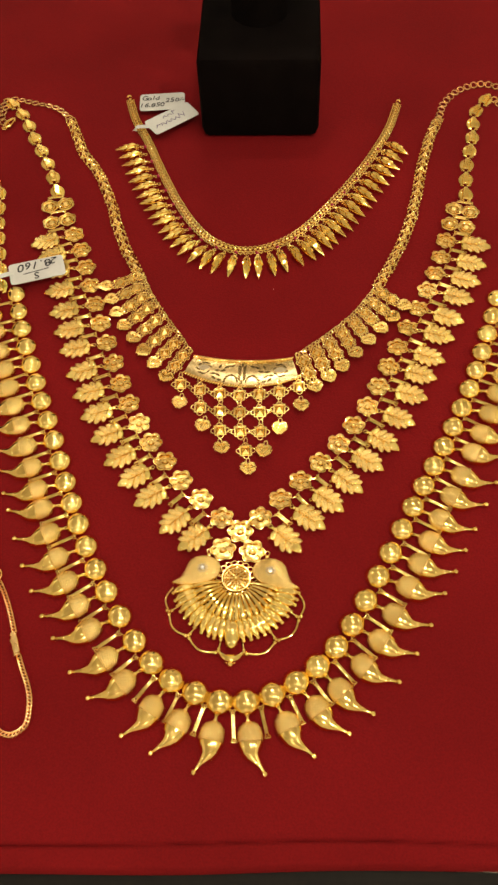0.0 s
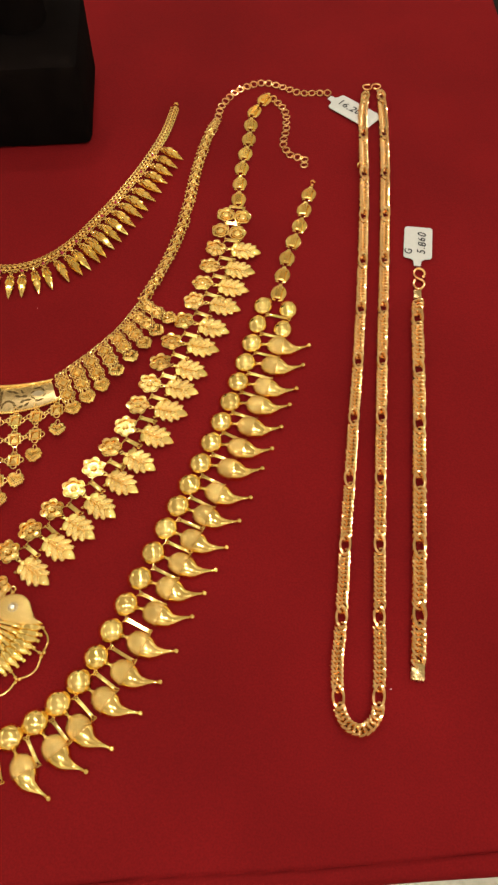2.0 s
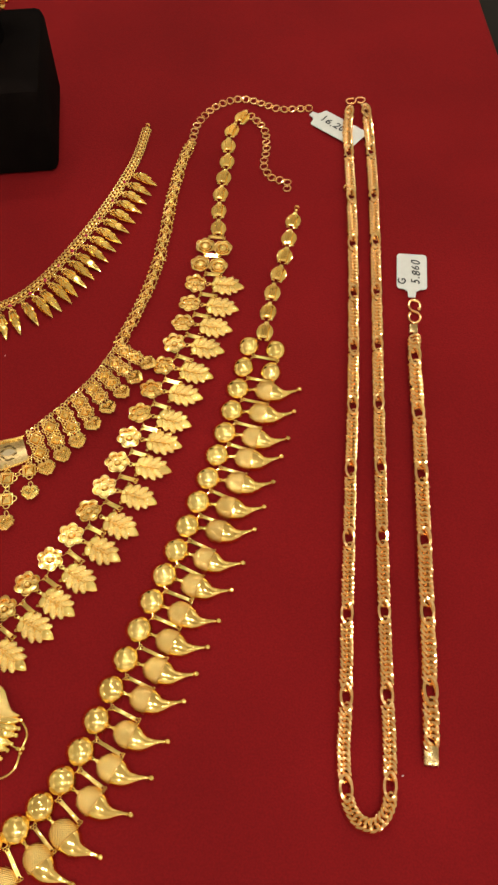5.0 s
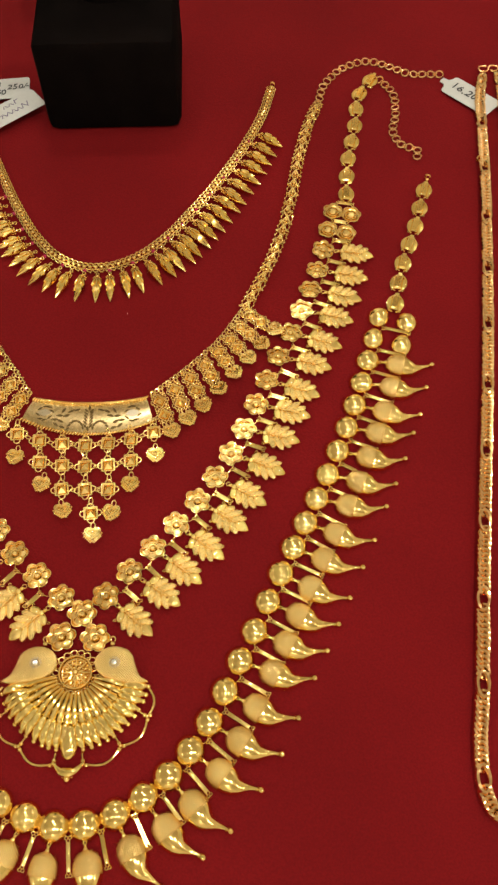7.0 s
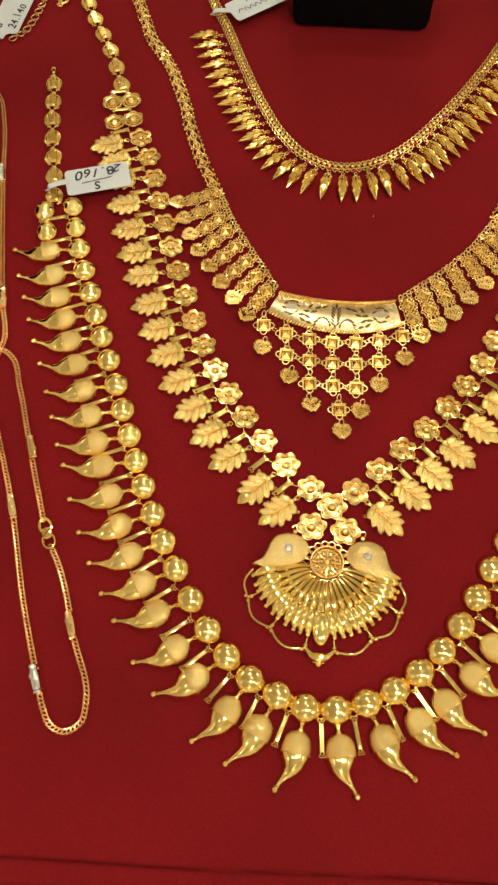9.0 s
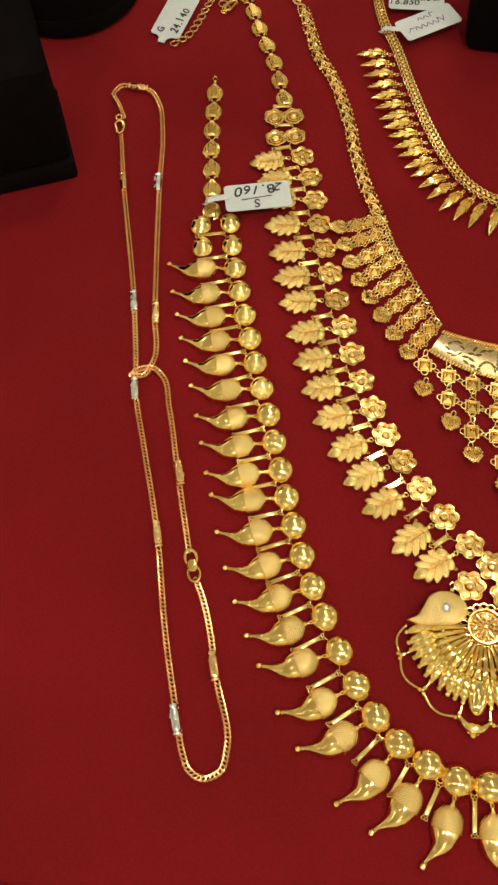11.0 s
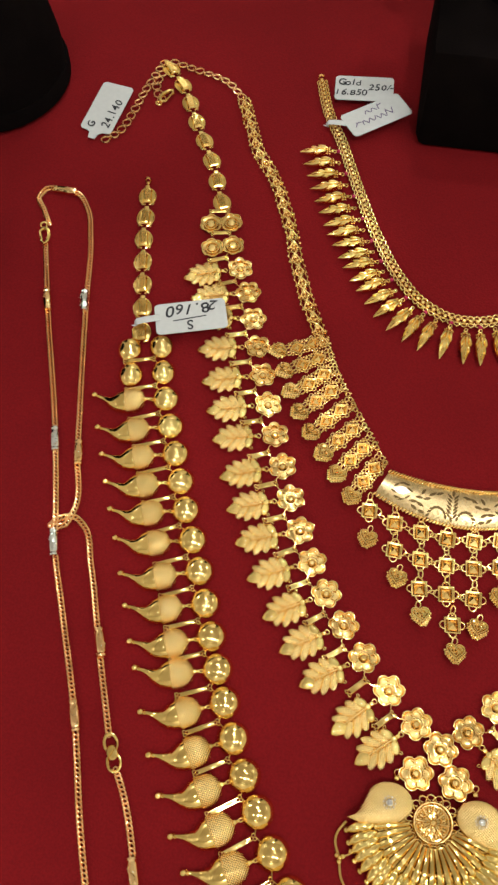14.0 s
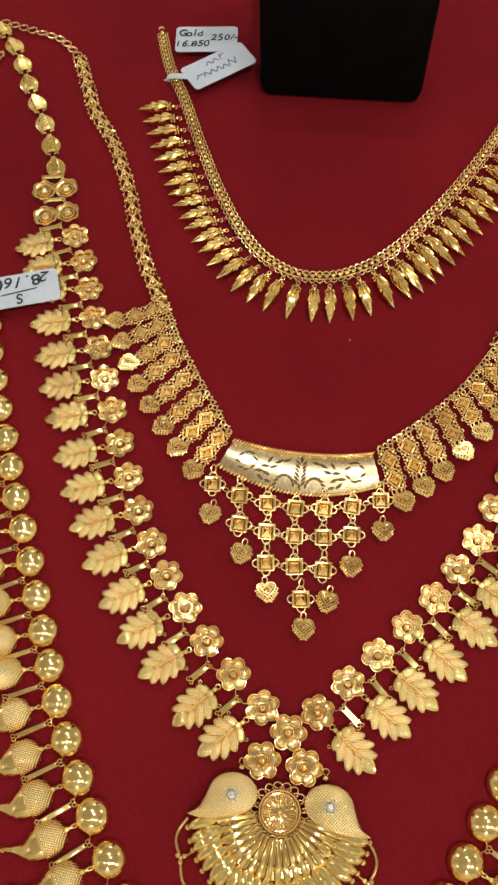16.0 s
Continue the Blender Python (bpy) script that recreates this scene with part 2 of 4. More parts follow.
def board(bm):
    """A velvet sheet over a thin board: flat top, a wavy stitched seam near the front, rolled edges."""
    # The left end runs on out of view so the gold reflects red velvet.
    x0, y0, y1, n = -480.0, 35.0, 535.0, 200
    depths = list(np.arange(35.0, 50.0, 0.45)) + list(np.linspace(50.0, 525.0, 110)) + list(np.linspace(526.5, y1, 6))
    grid = []
    for y in depths:
        x1 = 256.0 + (y - 323.0) * 0.045
        row = []
        for i in range(n + 1):
            u = i / n
            x = x0 + (x1 - x0) * (u if u < 0.96 else 0.96 + 0.04 * (1 - (1 - (u - 0.96) / 0.04) ** 2))
            front = y0 + 0.7 * math.sin(x * 0.021) + 0.3 * math.sin(x * 0.06)
            yy = y + (front - y0) * max(0.0, 1 - (y - y0) / 6)
            edge = min(x - x0, x1 - x, yy - front, y1 - yy)
            z = -0.22 - 0.2 * noise.noise(Vector((x * 0.012, yy * 0.012, 0.0)))
            seam = 42.6 + 1.1 * math.sin(x * 0.019 + 1.4) + 0.5 * math.sin(x * 0.043)
            z -= 1.5 * math.exp(-abs(yy - seam) / 0.55)
            z -= 2.8 * max(0.0, 1 - max(0.0, edge) / 2.6) ** 2.0
            row.append(bm.verts.new((x, yy, z)))
        grid.append(row)
    for a, b in zip(grid, grid[1:]):
        for i in range(n):
            bm.faces.new((a[i], a[i + 1], b[i + 1], b[i]))
    rim = [e for e in bm.edges if e.is_boundary]
    made = bmesh.ops.extrude_edge_only(bm, edges=rim)
    for v in made["geom"]:
        if isinstance(v, bmesh.types.BMVert):
            v.co.z = -4.0


velvet_board = thing("display_board", -36, 283, "flat display board covered in deep red velvet on the counter", "display board", "", 0,)
part("velvet_cover", mesh("velvet_cover", board, velvet, True, 60), velvet_board, at_mm(0, 0, 0))

# ---- shapes shared by the necklaces ----


def dome(bm, rx, ry, edge):
    """A hollow half ball of the kind that is pressed from sheet: a cap that meets its low rim at the given angle."""
    k = 1 / math.sin(radians(edge))
    low = math.cos(radians(edge))
    cap = [(k * math.sin(radians(a)), 1.1 + rx * k * (math.cos(radians(a)) - low)) for a in np.linspace(edge, 3, 12)]
    lathe(bm, [(0.9, 0.1), (0.97, 0.3), (1.0, 0.9)] + cap, 36, Matrix.Diagonal((rx, ry, 1, 1)))


def ball_shape(bm):
    dome(bm, 4.85, 4.85, 66)


def small_ball_shape(bm):
    dome(bm, 5.0, 4.3, 60)


MANGO = ((7.3, 1.6, 0.2), (7.7, 2.9, 0.2), (8.7, 4.0, 0.3), (10.2, 4.6, 0.4), (11.8, 4.8, 0.45), (13.6, 4.75, 0.45), (15.2, 4.4, 0.5), (16.8, 3.75, 0.65), (18.2, 2.75, 1.1), (19.5, 1.75, 1.9), (20.8, 1.0, 2.8), (22.2, 0.6, 3.7), (23.4, 0.5, 4.35))


def mango_line(side):
    """The spine of a comma-shaped drop; its tail curls to one side."""
    return [(side * x, y, 0.6 + 0.12 * r) for y, r, x in MANGO]


def seat(bm):
    """Flatten what would sink into the board."""
    for v in bm.verts:
        v.co.z = max(v.co.z, 0.08)


def mango_shape(side):
    def build(bm):
        pts = mango_line(side)
        tube(bm, pts, [r for _, r, _ in MANGO], 24, flat=0.78)
        seat(bm)
        x, y, z = pts[-1]
        ball(bm, 1.15, (x + side * 0.3, y + 0.9, 1.2), seg=12)
        hoop(bm, 0.8, 0.8, 0.28, (x, y - 0.1, z + 0.2), 70, 12, 5)
        hoop(bm, 0.55, 0.6, 0.24, (side * 0.05, 5.0, 1.7), 30, 12, 5)
        ball(bm, 0.62, (side * 0.1, 5.65, 1.7), seg=10)
        ball(bm, 0.92, (side * 0.15, 6.75, 1.9), seg=12)
    return build


def mango_cap_shape(side):
    def build(bm):
        pts = mango_line(side)[:6]
        tube(bm, pts, [r + 0.16 for _, r, _ in MANGO[:6]], 26, flat=0.79)
        x, y, z = pts[-1]
        tube(bm, [Vector((x + 4.85 * math.cos(a), y, z + 3.85 * math.sin(a))) for a in (math.pi * k / 16 for k in range(17))], 0.2, 6)
        seat(bm)
    return build


def bar_shape(length, width):
    """A thin flat plate between two rails, with a wire loop at each corner."""
    def build(bm):
        block(bm, (width, length * 0.86, 0.5), (0, length / 2, 1.6), bevel=0.14)
        for side in (-1, 1):
            tube(bm, [(side * width * 0.5, length * 0.02, 1.65), (side * width * 0.5, length * 0.98, 1.65)], 0.24, 6)
            for y in (-0.35, length + 0.35):
                hoop(bm, 0.5, 0.6, 0.2, (side * width * 0.5, y, 1.4), 30, 10, 5)
    return build


def scallop(n, depth):
    return lambda a, share: 1 + depth * share**3 * (abs(math.cos(n * a / 2)) - 0.6)


def petal_ring(n, reach, depth, z, lift, count=66):
    """The wavy outline of n petals, a little higher at the tip of each."""
    pts = []
    for k in range(count):
        a = 2 * math.pi * k / count
        w = abs(math.cos(n * a / 2)) ** 0.75
        r = reach * (1 - depth + depth * w)
        pts.append((r * math.cos(a), r * math.sin(a), z + lift * w))
    return pts


def flower_shape(bm):
    """Six cupped petals edged with two raised wires, round a ring and a small boss."""
    wave = lambda a, share: 1 - 0.26 * share**2 * (1 - abs(math.cos(3 * a)) ** 0.75)
    lathe(bm, [(0.3, 0.2), (3.6, 0.25), (4.7, 0.8), (4.95, 1.2), (4.75, 1.3), (4.2, 0.9), (3.5, 0.8), (2.8, 0.95), (2.2, 1.2), (1.6, 0.8), (0.3, 0.7)], 66, wave=wave)
    tube(bm, petal_ring(6, 4.9, 0.26, 1.2, 0.35), 0.25, 6, True)
    tube(bm, petal_ring(6, 3.95, 0.24, 1.05, 0.3, 54), 0.24, 6, True)
    hoop(bm, 2.05, 2.05, 0.3, (0, 0, 1.4), seg=26, ring=6)
    ball(bm, 1.15, (0, 0, 1.15), (1, 1, 0.9), 14)
    for k in range(6):
        a = math.pi * k / 3 + math.pi / 6
        tube(bm, [(2.3 * math.cos(a), 2.3 * math.sin(a), 1.2), (3.5 * math.cos(a), 3.5 * math.sin(a), 1.35)], [0.2, 0.26], 5)


def small_flower_shape(bm):
    lathe(bm, [(0.3, 0.2), (3.2, 0.3), (3.95, 0.9), (4.1, 1.25), (3.8, 1.3), (3.3, 0.95), (2.5, 1.0), (1.9, 0.8)], 42, wave=scallop(6, 0.2))
    tube(bm, petal_ring(6, 4.15, 0.16, 1.3, 0.3, 42), 0.3, 6, True)
    hoop(bm, 2.5, 2.5, 0.28, (0, 0, 1.3), seg=24, ring=6)
    ball(bm, 1.9, (0, 0, 1.0), (1, 1, 0.75), 16)


def leaf_shape(bm):
    """Three pairs of long lobes laid like a fishbone, with grooves between them and a raised midrib."""
    for side in (-1, 1):
        for n, (y, x, rx, ry, t) in enumerate(((11.0, 2.3, 3.25, 1.5, 33), (13.8, 2.4, 3.4, 1.5, 42), (16.4, 1.8, 2.85, 1.4, 54))):
            ball(bm, 1.0, (side * x, y, 1.35 + 0.1 * n), (rx, ry, 1.1), 20, side * t)
    ball(bm, 1.0, (0, 13.2, 0.9), (2.5, 5.4, 0.95), 16)
    tube(bm, [(0, 8.8, 2.2), (0, 13, 2.45), (0, 18.2, 2.2)], [0.26, 0.3, 0.2], 6)


def leaf_tip_shape(bm):
    tube(bm, [(0, 16.4, 1.2), (0, 17.2, 1.25), (0, 18.3, 1.3), (0, 19.4, 1.25), (0, 20.4, 1.1), (0, 21.1, 1.0), (0, 21.4, 0.9)], [1.4, 2.1, 2.3, 1.95, 1.35, 0.7, 0.2], 18, flat=0.62)
    for side in (-1, 0, 1):
        tube(bm, [(side * 0.5, 17.2, 2.5), (side * 1.0, 18.6, 2.55 - 0.25 * abs(side)), (side * 0.5, 20.6, 1.8)], [0.14, 0.22, 0.12], 6)


def leaf_base_shape(bm):
    for side in (-1, 1):
        ball(bm, 1.0, (side * 2.1, 9.0, 1.5), (2.3, 1.6, 1.4), 16, side * 24)
        hoop(bm, 0.5, 0.5, 0.2, (side * 4.1, 8.3, 1.4), 30, 10, 5)
    ball(bm, 1.2, (0, 8.0, 1.8), seg=12)
    ball(bm, 0.85, (0, 6.5, 1.5), seg=10)
    hoop(bm, 0.75, 0.75, 0.25, (0, 5.4, 1.5), 20, 12, 5)


def oval_link_shape(bm):
    """A fluted box between two bowed wings with wire rims; a hinge block at its end."""
    for side in (-1, 1):
        ball(bm, 1.0, (side * 1.9, 0, 0.8), (1.05, 3.4, 0.6), 22)
        arc = [radians(-78 + 156 * k / 14) for k in range(15)]
        tube(bm, [(side * 3.0 * math.cos(a), 3.7 * math.sin(a), 1.15) for a in arc], 0.34, 8)
    block(bm, (2.6, 6.0, 1.8), (0, 0, 1.75), bevel=0.3)
    for k in range(5):
        tube(bm, [(-0.84 + 0.42 * k, -2.4, 2.65), (-0.84 + 0.42 * k, 2.4, 2.65)], 0.2, 7)
    for y in (-2.9, 2.9):
        tube(bm, [(-1.3, y, 2.2), (1.3, y, 2.2)], 0.34, 7)
    block(bm, (1.7, 1.7, 0.9), (0, 3.9, 1.5), bevel=0.25)


def hook_eye_shape(bm):
    hoop(bm, 1.0, 1.3, 0.4, (0, 0, 1.4), 75, 14, 6)
    ball(bm, 0.9, (0, -1.4, 1.4), seg=10)


ball_mesh = mesh("ball", ball_shape, gold)
small_ball_mesh = mesh("ball_small", small_ball_shape, gold)
mango_mesh = {s: mesh("mango", mango_shape(s), gold) for s in (-1, 1)}
mango_cap_mesh = {s: mesh("mango_cap", mango_cap_shape(s), gold_hatch) for s in (-1, 1)}
bar_long = mesh("bar_long", bar_shape(9.4, 0.95), gold, sharp=25)
bar_short = mesh("bar_short", bar_shape(6.0, 1.35), gold, sharp=25)
link_wire = mesh("link_wire", lambda bm: tube(bm, [(-3.6, -2.4, 0.9), (-1.8, -0.6, 1.1), (0, 0.1, 1.2), (1.8, -0.6, 1.1), (3.6, -2.4, 0.9)], 0.19, 6), gold)
flower_mesh = mesh("flower", flower_shape, gold_cast, sharp=50)
small_flower_mesh = mesh("flower_small", small_flower_shape, gold_cast, sharp=50)
leaf_mesh = mesh("leaf", leaf_shape, gold_fine)
leaf_tip_mesh = mesh("leaf_tip", leaf_tip_shape, gold)
leaf_base_mesh = mesh("leaf_base", leaf_base_shape, gold)
oval_link_mesh = mesh("oval_link", oval_link_shape, gold)
eye_mesh = mesh("eye", hook_eye_shape, gold)


def jitter(a):
    return rng.uniform(-a, a)


# ---- outer necklace: balls and mango drops ----
D_ROW = Curve([(0, -110.8, 275.2), (2, -105.4, 254.4), (4, -98.3, 234.3), (6, -91.3, 214.9), (8, -83.5, 195.2), (10, -76.4, 175.4), (12, -69.3, 156.6), (14, -60.6, 137.6), (15, -55.6, 128.6), (17, -43.8, 109.6), (19, -29.8, 95.2), (20, -21.2, 90.8),
               (21, -12.7, 87.8), (22, -3.5, 87.7), (23, 5.6, 90.1), (24, 14.0, 94.3), (26, 28.5, 107.0), (29, 45.3, 133.8), (32, 60.8, 162.7), (35, 75.7, 189.9), (38, 89.6, 218.1), (41, 101.1, 247.4), (43, 108.0, 267.9)])
mango_necklace = thing("mango_necklace", -3, 180, "long gold necklace of polished balls and mango-shaped drops", "necklace", "gold necklaces on the board")
# how far each drop has swung from its even hang, in degrees
SWING = dict(zip(range(4, 40), (-2, 1, -2, -4, -1, 1, 1, -2, 3, 5, 2, 1, 0, 1, -1, 1, -2, 2, 0, 2, 1, -4, 2, -2, -4, 4, 1, -4, -6, -2, 0, 4, 6, 5, 2, 0)))
for i in range(44):
    x, y = D_ROW.at(i)
    side = 1 if i < 21.5 else -1
    out = D_ROW.turn(i) - 180.0 + jitter(2.0)
    m = at_mm(x, y, 0, out)
    if 2 <= i <= 41:
        part("ball", ball_mesh, mango_necklace, at_mm(x, y, 0, jitter(180)))
        swing = SWING.get(i, 0) + jitter(1.0)
        m = at_mm(x, y, 0, out + swing)
        m = m @ Matrix.Diagonal((0.92, 1, 1, 1))
        drop = part("mango_drop", mango_mesh[side], mango_necklace, m)
        part("cap", mango_cap_mesh[side], drop, m, "cross-hatched matt gold cap")
    else:
        part("ball", small_ball_mesh, mango_necklace, at_mm(x, y, 0, out))
        dx, dy = math.cos(radians(out + 90)), math.sin(radians(out + 90))
        part("ball", small_ball_mesh, mango_necklace, at_mm(x + 11.4 * dx, y + 11.4 * dy, 0, out))
    if i < 43:
        x, y = D_ROW.at(i + 0.5)
        out = D_ROW.turn(i + 0.5) - 180.0
        dx, dy = math.cos(radians(out + 90)), math.sin(radians(out + 90))
        part("wire", link_wire, mango_necklace, at_mm(x + 2.6 * dx, y + 2.6 * dy, 0.2, out, 0, 0, (0.85, 1, 1)))
        part("bar", bar_long, mango_necklace, at_mm(x + 3.4 * dx, y + 3.4 * dy, 0.3, out + side * 3 + jitter(3), 0, jitter(12)))

for pts in (((-119.0, 279.8), (-122.8, 300.9), (-126.5, 320.7), (-129.2, 341.8)), ((115.5, 273.8), (121.6, 294.6), (129.5, 313.9), (136.5, 334.1))):
    way = line(*pts)
    for s in np.linspace(0, way.s[-1], 7):
        part("chain_link", oval_link_mesh, mango_necklace, at_mm(*way.at(s), 0, way.turn(s) - 90 + jitter(3), 0, jitter(5), (1.06, 1.12, 1)))
    part("eye", eye_mesh, mango_necklace, at_mm(*way.at(way.s[-1] + 8.0), 0, way.turn(way.s[-1]) - 90))

# ---- middle necklace: flowers, leaves and the fan pendant ----
C_LEFT = Curve([(0, -13.3, 158.4), (2, -30.0, 175.4), (4, -43.2, 193.4), (6, -53.7, 212.7), (8, -62.1, 234.4), (10, -70.1, 256.8), (12, -76.9, 279.3), (14, -83.5, 302.0), (16, -92.4, 322.6), (17, -94.6, 333.4)])
C_RIGHT = Curve([(0, 1.6, 158.3), (2, 17.5, 174.4), (4, 33.3, 191.5), (6, 46.2, 209.7), (8, 56.5, 230.1), (10, 66.6, 251.2), (12, 77.7, 273.0), (14, 85.8, 292.9), (16, 92.4, 314.4), (17, 95.6, 324.5)])
leaf_necklace = thing("leaf_necklace", -6, 230, "long gold necklace of flowers and leaves with a fan pendant", "necklace", "gold necklaces on the board")


def outward(way, s, side):
    """The turn that brings +y of a shape to the outside of the row."""
    return way.turn(s) + (0 if side < 0 else 180.0)


for side, row in ((-1, C_LEFT), (1, C_RIGHT)):
    for i in range(18):
        x, y = row.at(i)
        out = outward(row, i, side)
        dx, dy = math.cos(radians(out + 90)), math.sin(radians(out + 90))
        if i < 16:
            part("flower", flower_mesh, leaf_necklace, at_mm(x, y, 0, jitter(180), jitter(6), jitter(6), (0.95, 0.95, 1)))
            m = at_mm(x, y, 0, out - side * (-5.0) + jitter(4), 0, 0, (1.02, 1, 1))
            leaf = part("leaf", leaf_mesh, leaf_necklace, m, "matt textured gold leaf")
            part("tip", leaf_tip_mesh, leaf, m, "polished gold leaf tip")
            part("base", leaf_base_mesh, leaf, m, "polished gold beads")
        else:
            part("flower", small_flower_mesh, leaf_necklace, at_mm(x, y, 0, jitter(180)))
            part("flower", small_flower_mesh, leaf_necklace, at_mm(x + 7.9 * dx, y + 7.9 * dy, 0, jitter(180)))
        x, y = row.at(i + 0.5) if i < 17 else row.at(17.45)
        out = outward(row, min(17, i + 0.5), side)
        dx, dy = math.cos(radians(out + 90)), math.sin(radians(out + 90))
        if i < 16:
            part("wire", link_wire, leaf_necklace, at_mm(x + 3.6 * dx, y + 3.6 * dy, 0.2, out))
        part("bar", bar_short, leaf_necklace, at_mm(x + (3.8 if i < 16 else 1.2) * dx, y + (3.8 if i < 16 else 1.2) * dy, 0.2, out + jitter(4), 0, jitter(14)))

for pts in (((-99.8, 342.4), (-107.2, 363.0), (-116.7, 382.8), (-126.3, 403.2), (-132.7, 411.7)), ((102.4, 334.0), (105.6, 354.7), (111.0, 375.9), (116.0, 397.2), (121.8, 405.7))):
    way = line(*pts)
    for s in np.linspace(0, way.s[-1], 8):
        part("chain_link", oval_link_mesh, leaf_necklace, at_mm(*way.at(s), 0, way.turn(s) - 90 + jitter(3), 0, jitter(5), (1.06, 1.14, 1)))

PX, PY, PT = -7.4, 132.8, -3.2


def pend(x, y, z=0.0, turn=0.0):
    return at_mm(PX, PY, 0, PT) @ at_mm(x, y, z, turn)


def rosette_shape(bm):
    lathe(bm, [(0.5, 0.3), (5.6, 0.3), (5.8, 2.2), (5.5, 3.0), (5.1, 2.9), (4.7, 1.9), (3.0, 1.5), (1.4, 1.8), (1.0, 2.0)], 48)
    hoop(bm, 5.2, 5.2, 0.34, (0, 0, 3.0), seg=40, ring=6)
    for k in range(18):
        a = 2 * math.pi * k / 18
        hoop(bm, 1.05, 0.85, 0.25, (6.5 * math.cos(a), 6.5 * math.sin(a), 1.9), 15, 10, 5)
        ball(bm, 0.42, (6.6 * math.cos(a + 0.17), 6.6 * math.sin(a + 0.17), 2.3), seg=7)
    for k in range(8):
        a = 2 * math.pi * k / 8
        c, s = math.cos(a), math.sin(a)
        tube(bm, [(1.1 * c, 1.1 * s, 2.0), (2.9 * c, 2.9 * s, 2.3), (4.7 * c, 4.7 * s, 2.4)], [0.25, 0.42, 0.25], 6)
        for r in (2.6, 4.0):
            ball(bm, 0.4, (r * math.cos(a + 0.2), r * math.sin(a + 0.2), 2.0), seg=7)
            ball(bm, 0.4, (r * math.cos(a - 0.2), r * math.sin(a - 0.2), 2.0), seg=7)
        a += math.pi / 8
        ball(bm, 0.9, (3.4 * math.cos(a), 3.4 * math.sin(a), 1.8), (1.2, 0.62, 0.75), 10, math.degrees(a))
    ball(bm, 1.0, (0, 0, 3.0), seg=14)


def paisley_outline(side):
    """A drop with a round head and a tail that curls down and out."""
    ring = ((10.2, -7.0), (7.4, -7.7), (4.0, -7.4), (0.0, -6.4), (-3.9, -4.6), (-5.9, -1.5), (-6.1, 2.0), (-4.2, 5.2), (-0.5, 6.7), (3.0, 5.7), (5.2, 3.0), (6.0, 0.0), (6.9, -2.8), (8.2, -5.2), (10.2, -7.0))
    way = line(*ring)
    pts = [way.at(t) for t in np.linspace(0, way.s[-1], 45)[:-1]]
    return [(side * x * 1.08, y * 0.84) for x, y in (pts if side > 0 else pts[::-1])]


def paisley_shape(side):
    def build(bm):
        pad(bm, paisley_outline(side), [(0.97, 0.4), (1.0, 1.2), (0.97, 2.1), (0.86, 2.6), (0.6, 2.9), (0.3, 3.0)])
    return build


def gem_shape(bm):
    ball(bm, 1.3, (0, 0, 0.5), (1, 1, 0.9), 16)
    for k in range(10):
        a = 2 * math.pi * k / 10
        ball(bm, 0.34, (1.65 * math.cos(a), 1.65 * math.sin(a), 0.3), seg=7)


def rib_inner_shape(bm):
    tube(bm, [(0, -6.6, 2.3), (0, -9.5, 3.3), (0, -12.5, 3.5), (0, -15.2, 2.9), (0, -16.4, 2.0)], [0.48, 0.66, 0.84, 0.94, 0.66], 9)


def rib_outer_shape(bm):
    tube(bm, [(0, -14.6, 1.9), (0.2, -16.4, 2.5), (0.5, -18.6, 2.7), (0.9, -20.8, 2.2), (1.3, -22.0, 1.5)], [0.6, 1.15, 1.4, 1.2, 0.7], 10)
    ball(bm, 0.8, (1.3, -22.4, 1.3), seg=10)


def fan_back_shape(bm):
    n, rows = 44, []
    for r, z in ((6.0, 1.2), (9.0, 2.1), (13.0, 2.3), (16.4, 1.4)):
        rows.append([bm.verts.new((r * math.cos(a), r * math.sin(a), z)) for a in (radians(186 + 168 * k / n) for k in range(n + 1))])
    for a, b in zip(rows, rows[1:]):
        for k in range(n):
            bm.faces.new((a[k], a[k + 1], b[k + 1], b[k]))
    made = bmesh.ops.extrude_face_region(bm, geom=bm.faces[:])
    for v in made["geom"]:
        if isinstance(v, bmesh.types.BMVert):
            v.co.z -= 0.7


def scallop_wire_shape(p, q):
    """A bowed wire from p to q, bulging away from the middle of the fan."""
    def build(bm):
        a, b = Vector((*p, 0)), Vector((*q, 0))
        across = (b - a).cross(Vector((0, 0, 1))).normalized()
        if across.dot((a + b) / 2) < 0:
            across = -across
        bulge = 0.22 * (b - a).length
        tube(bm, [a.lerp(b, k / 16) + across * bulge * math.sin(math.pi * k / 16) + Vector((0, 0, 0.9)) for k in range(17)], 0.44, 8)
    return build


def node_shape(bm):
    for k in range(3):
        a = radians(90 + 120 * k)
        ball(bm, 0.85, (1.0 * math.cos(a), 1.0 * math.sin(a), 0.85), seg=10)
    ball(bm, 0.7, (0, 0, 1.6), seg=10)
    tube(bm, [(0, 3.2, 1.2), (0, 0.5, 1.2)], 0.4, 6)


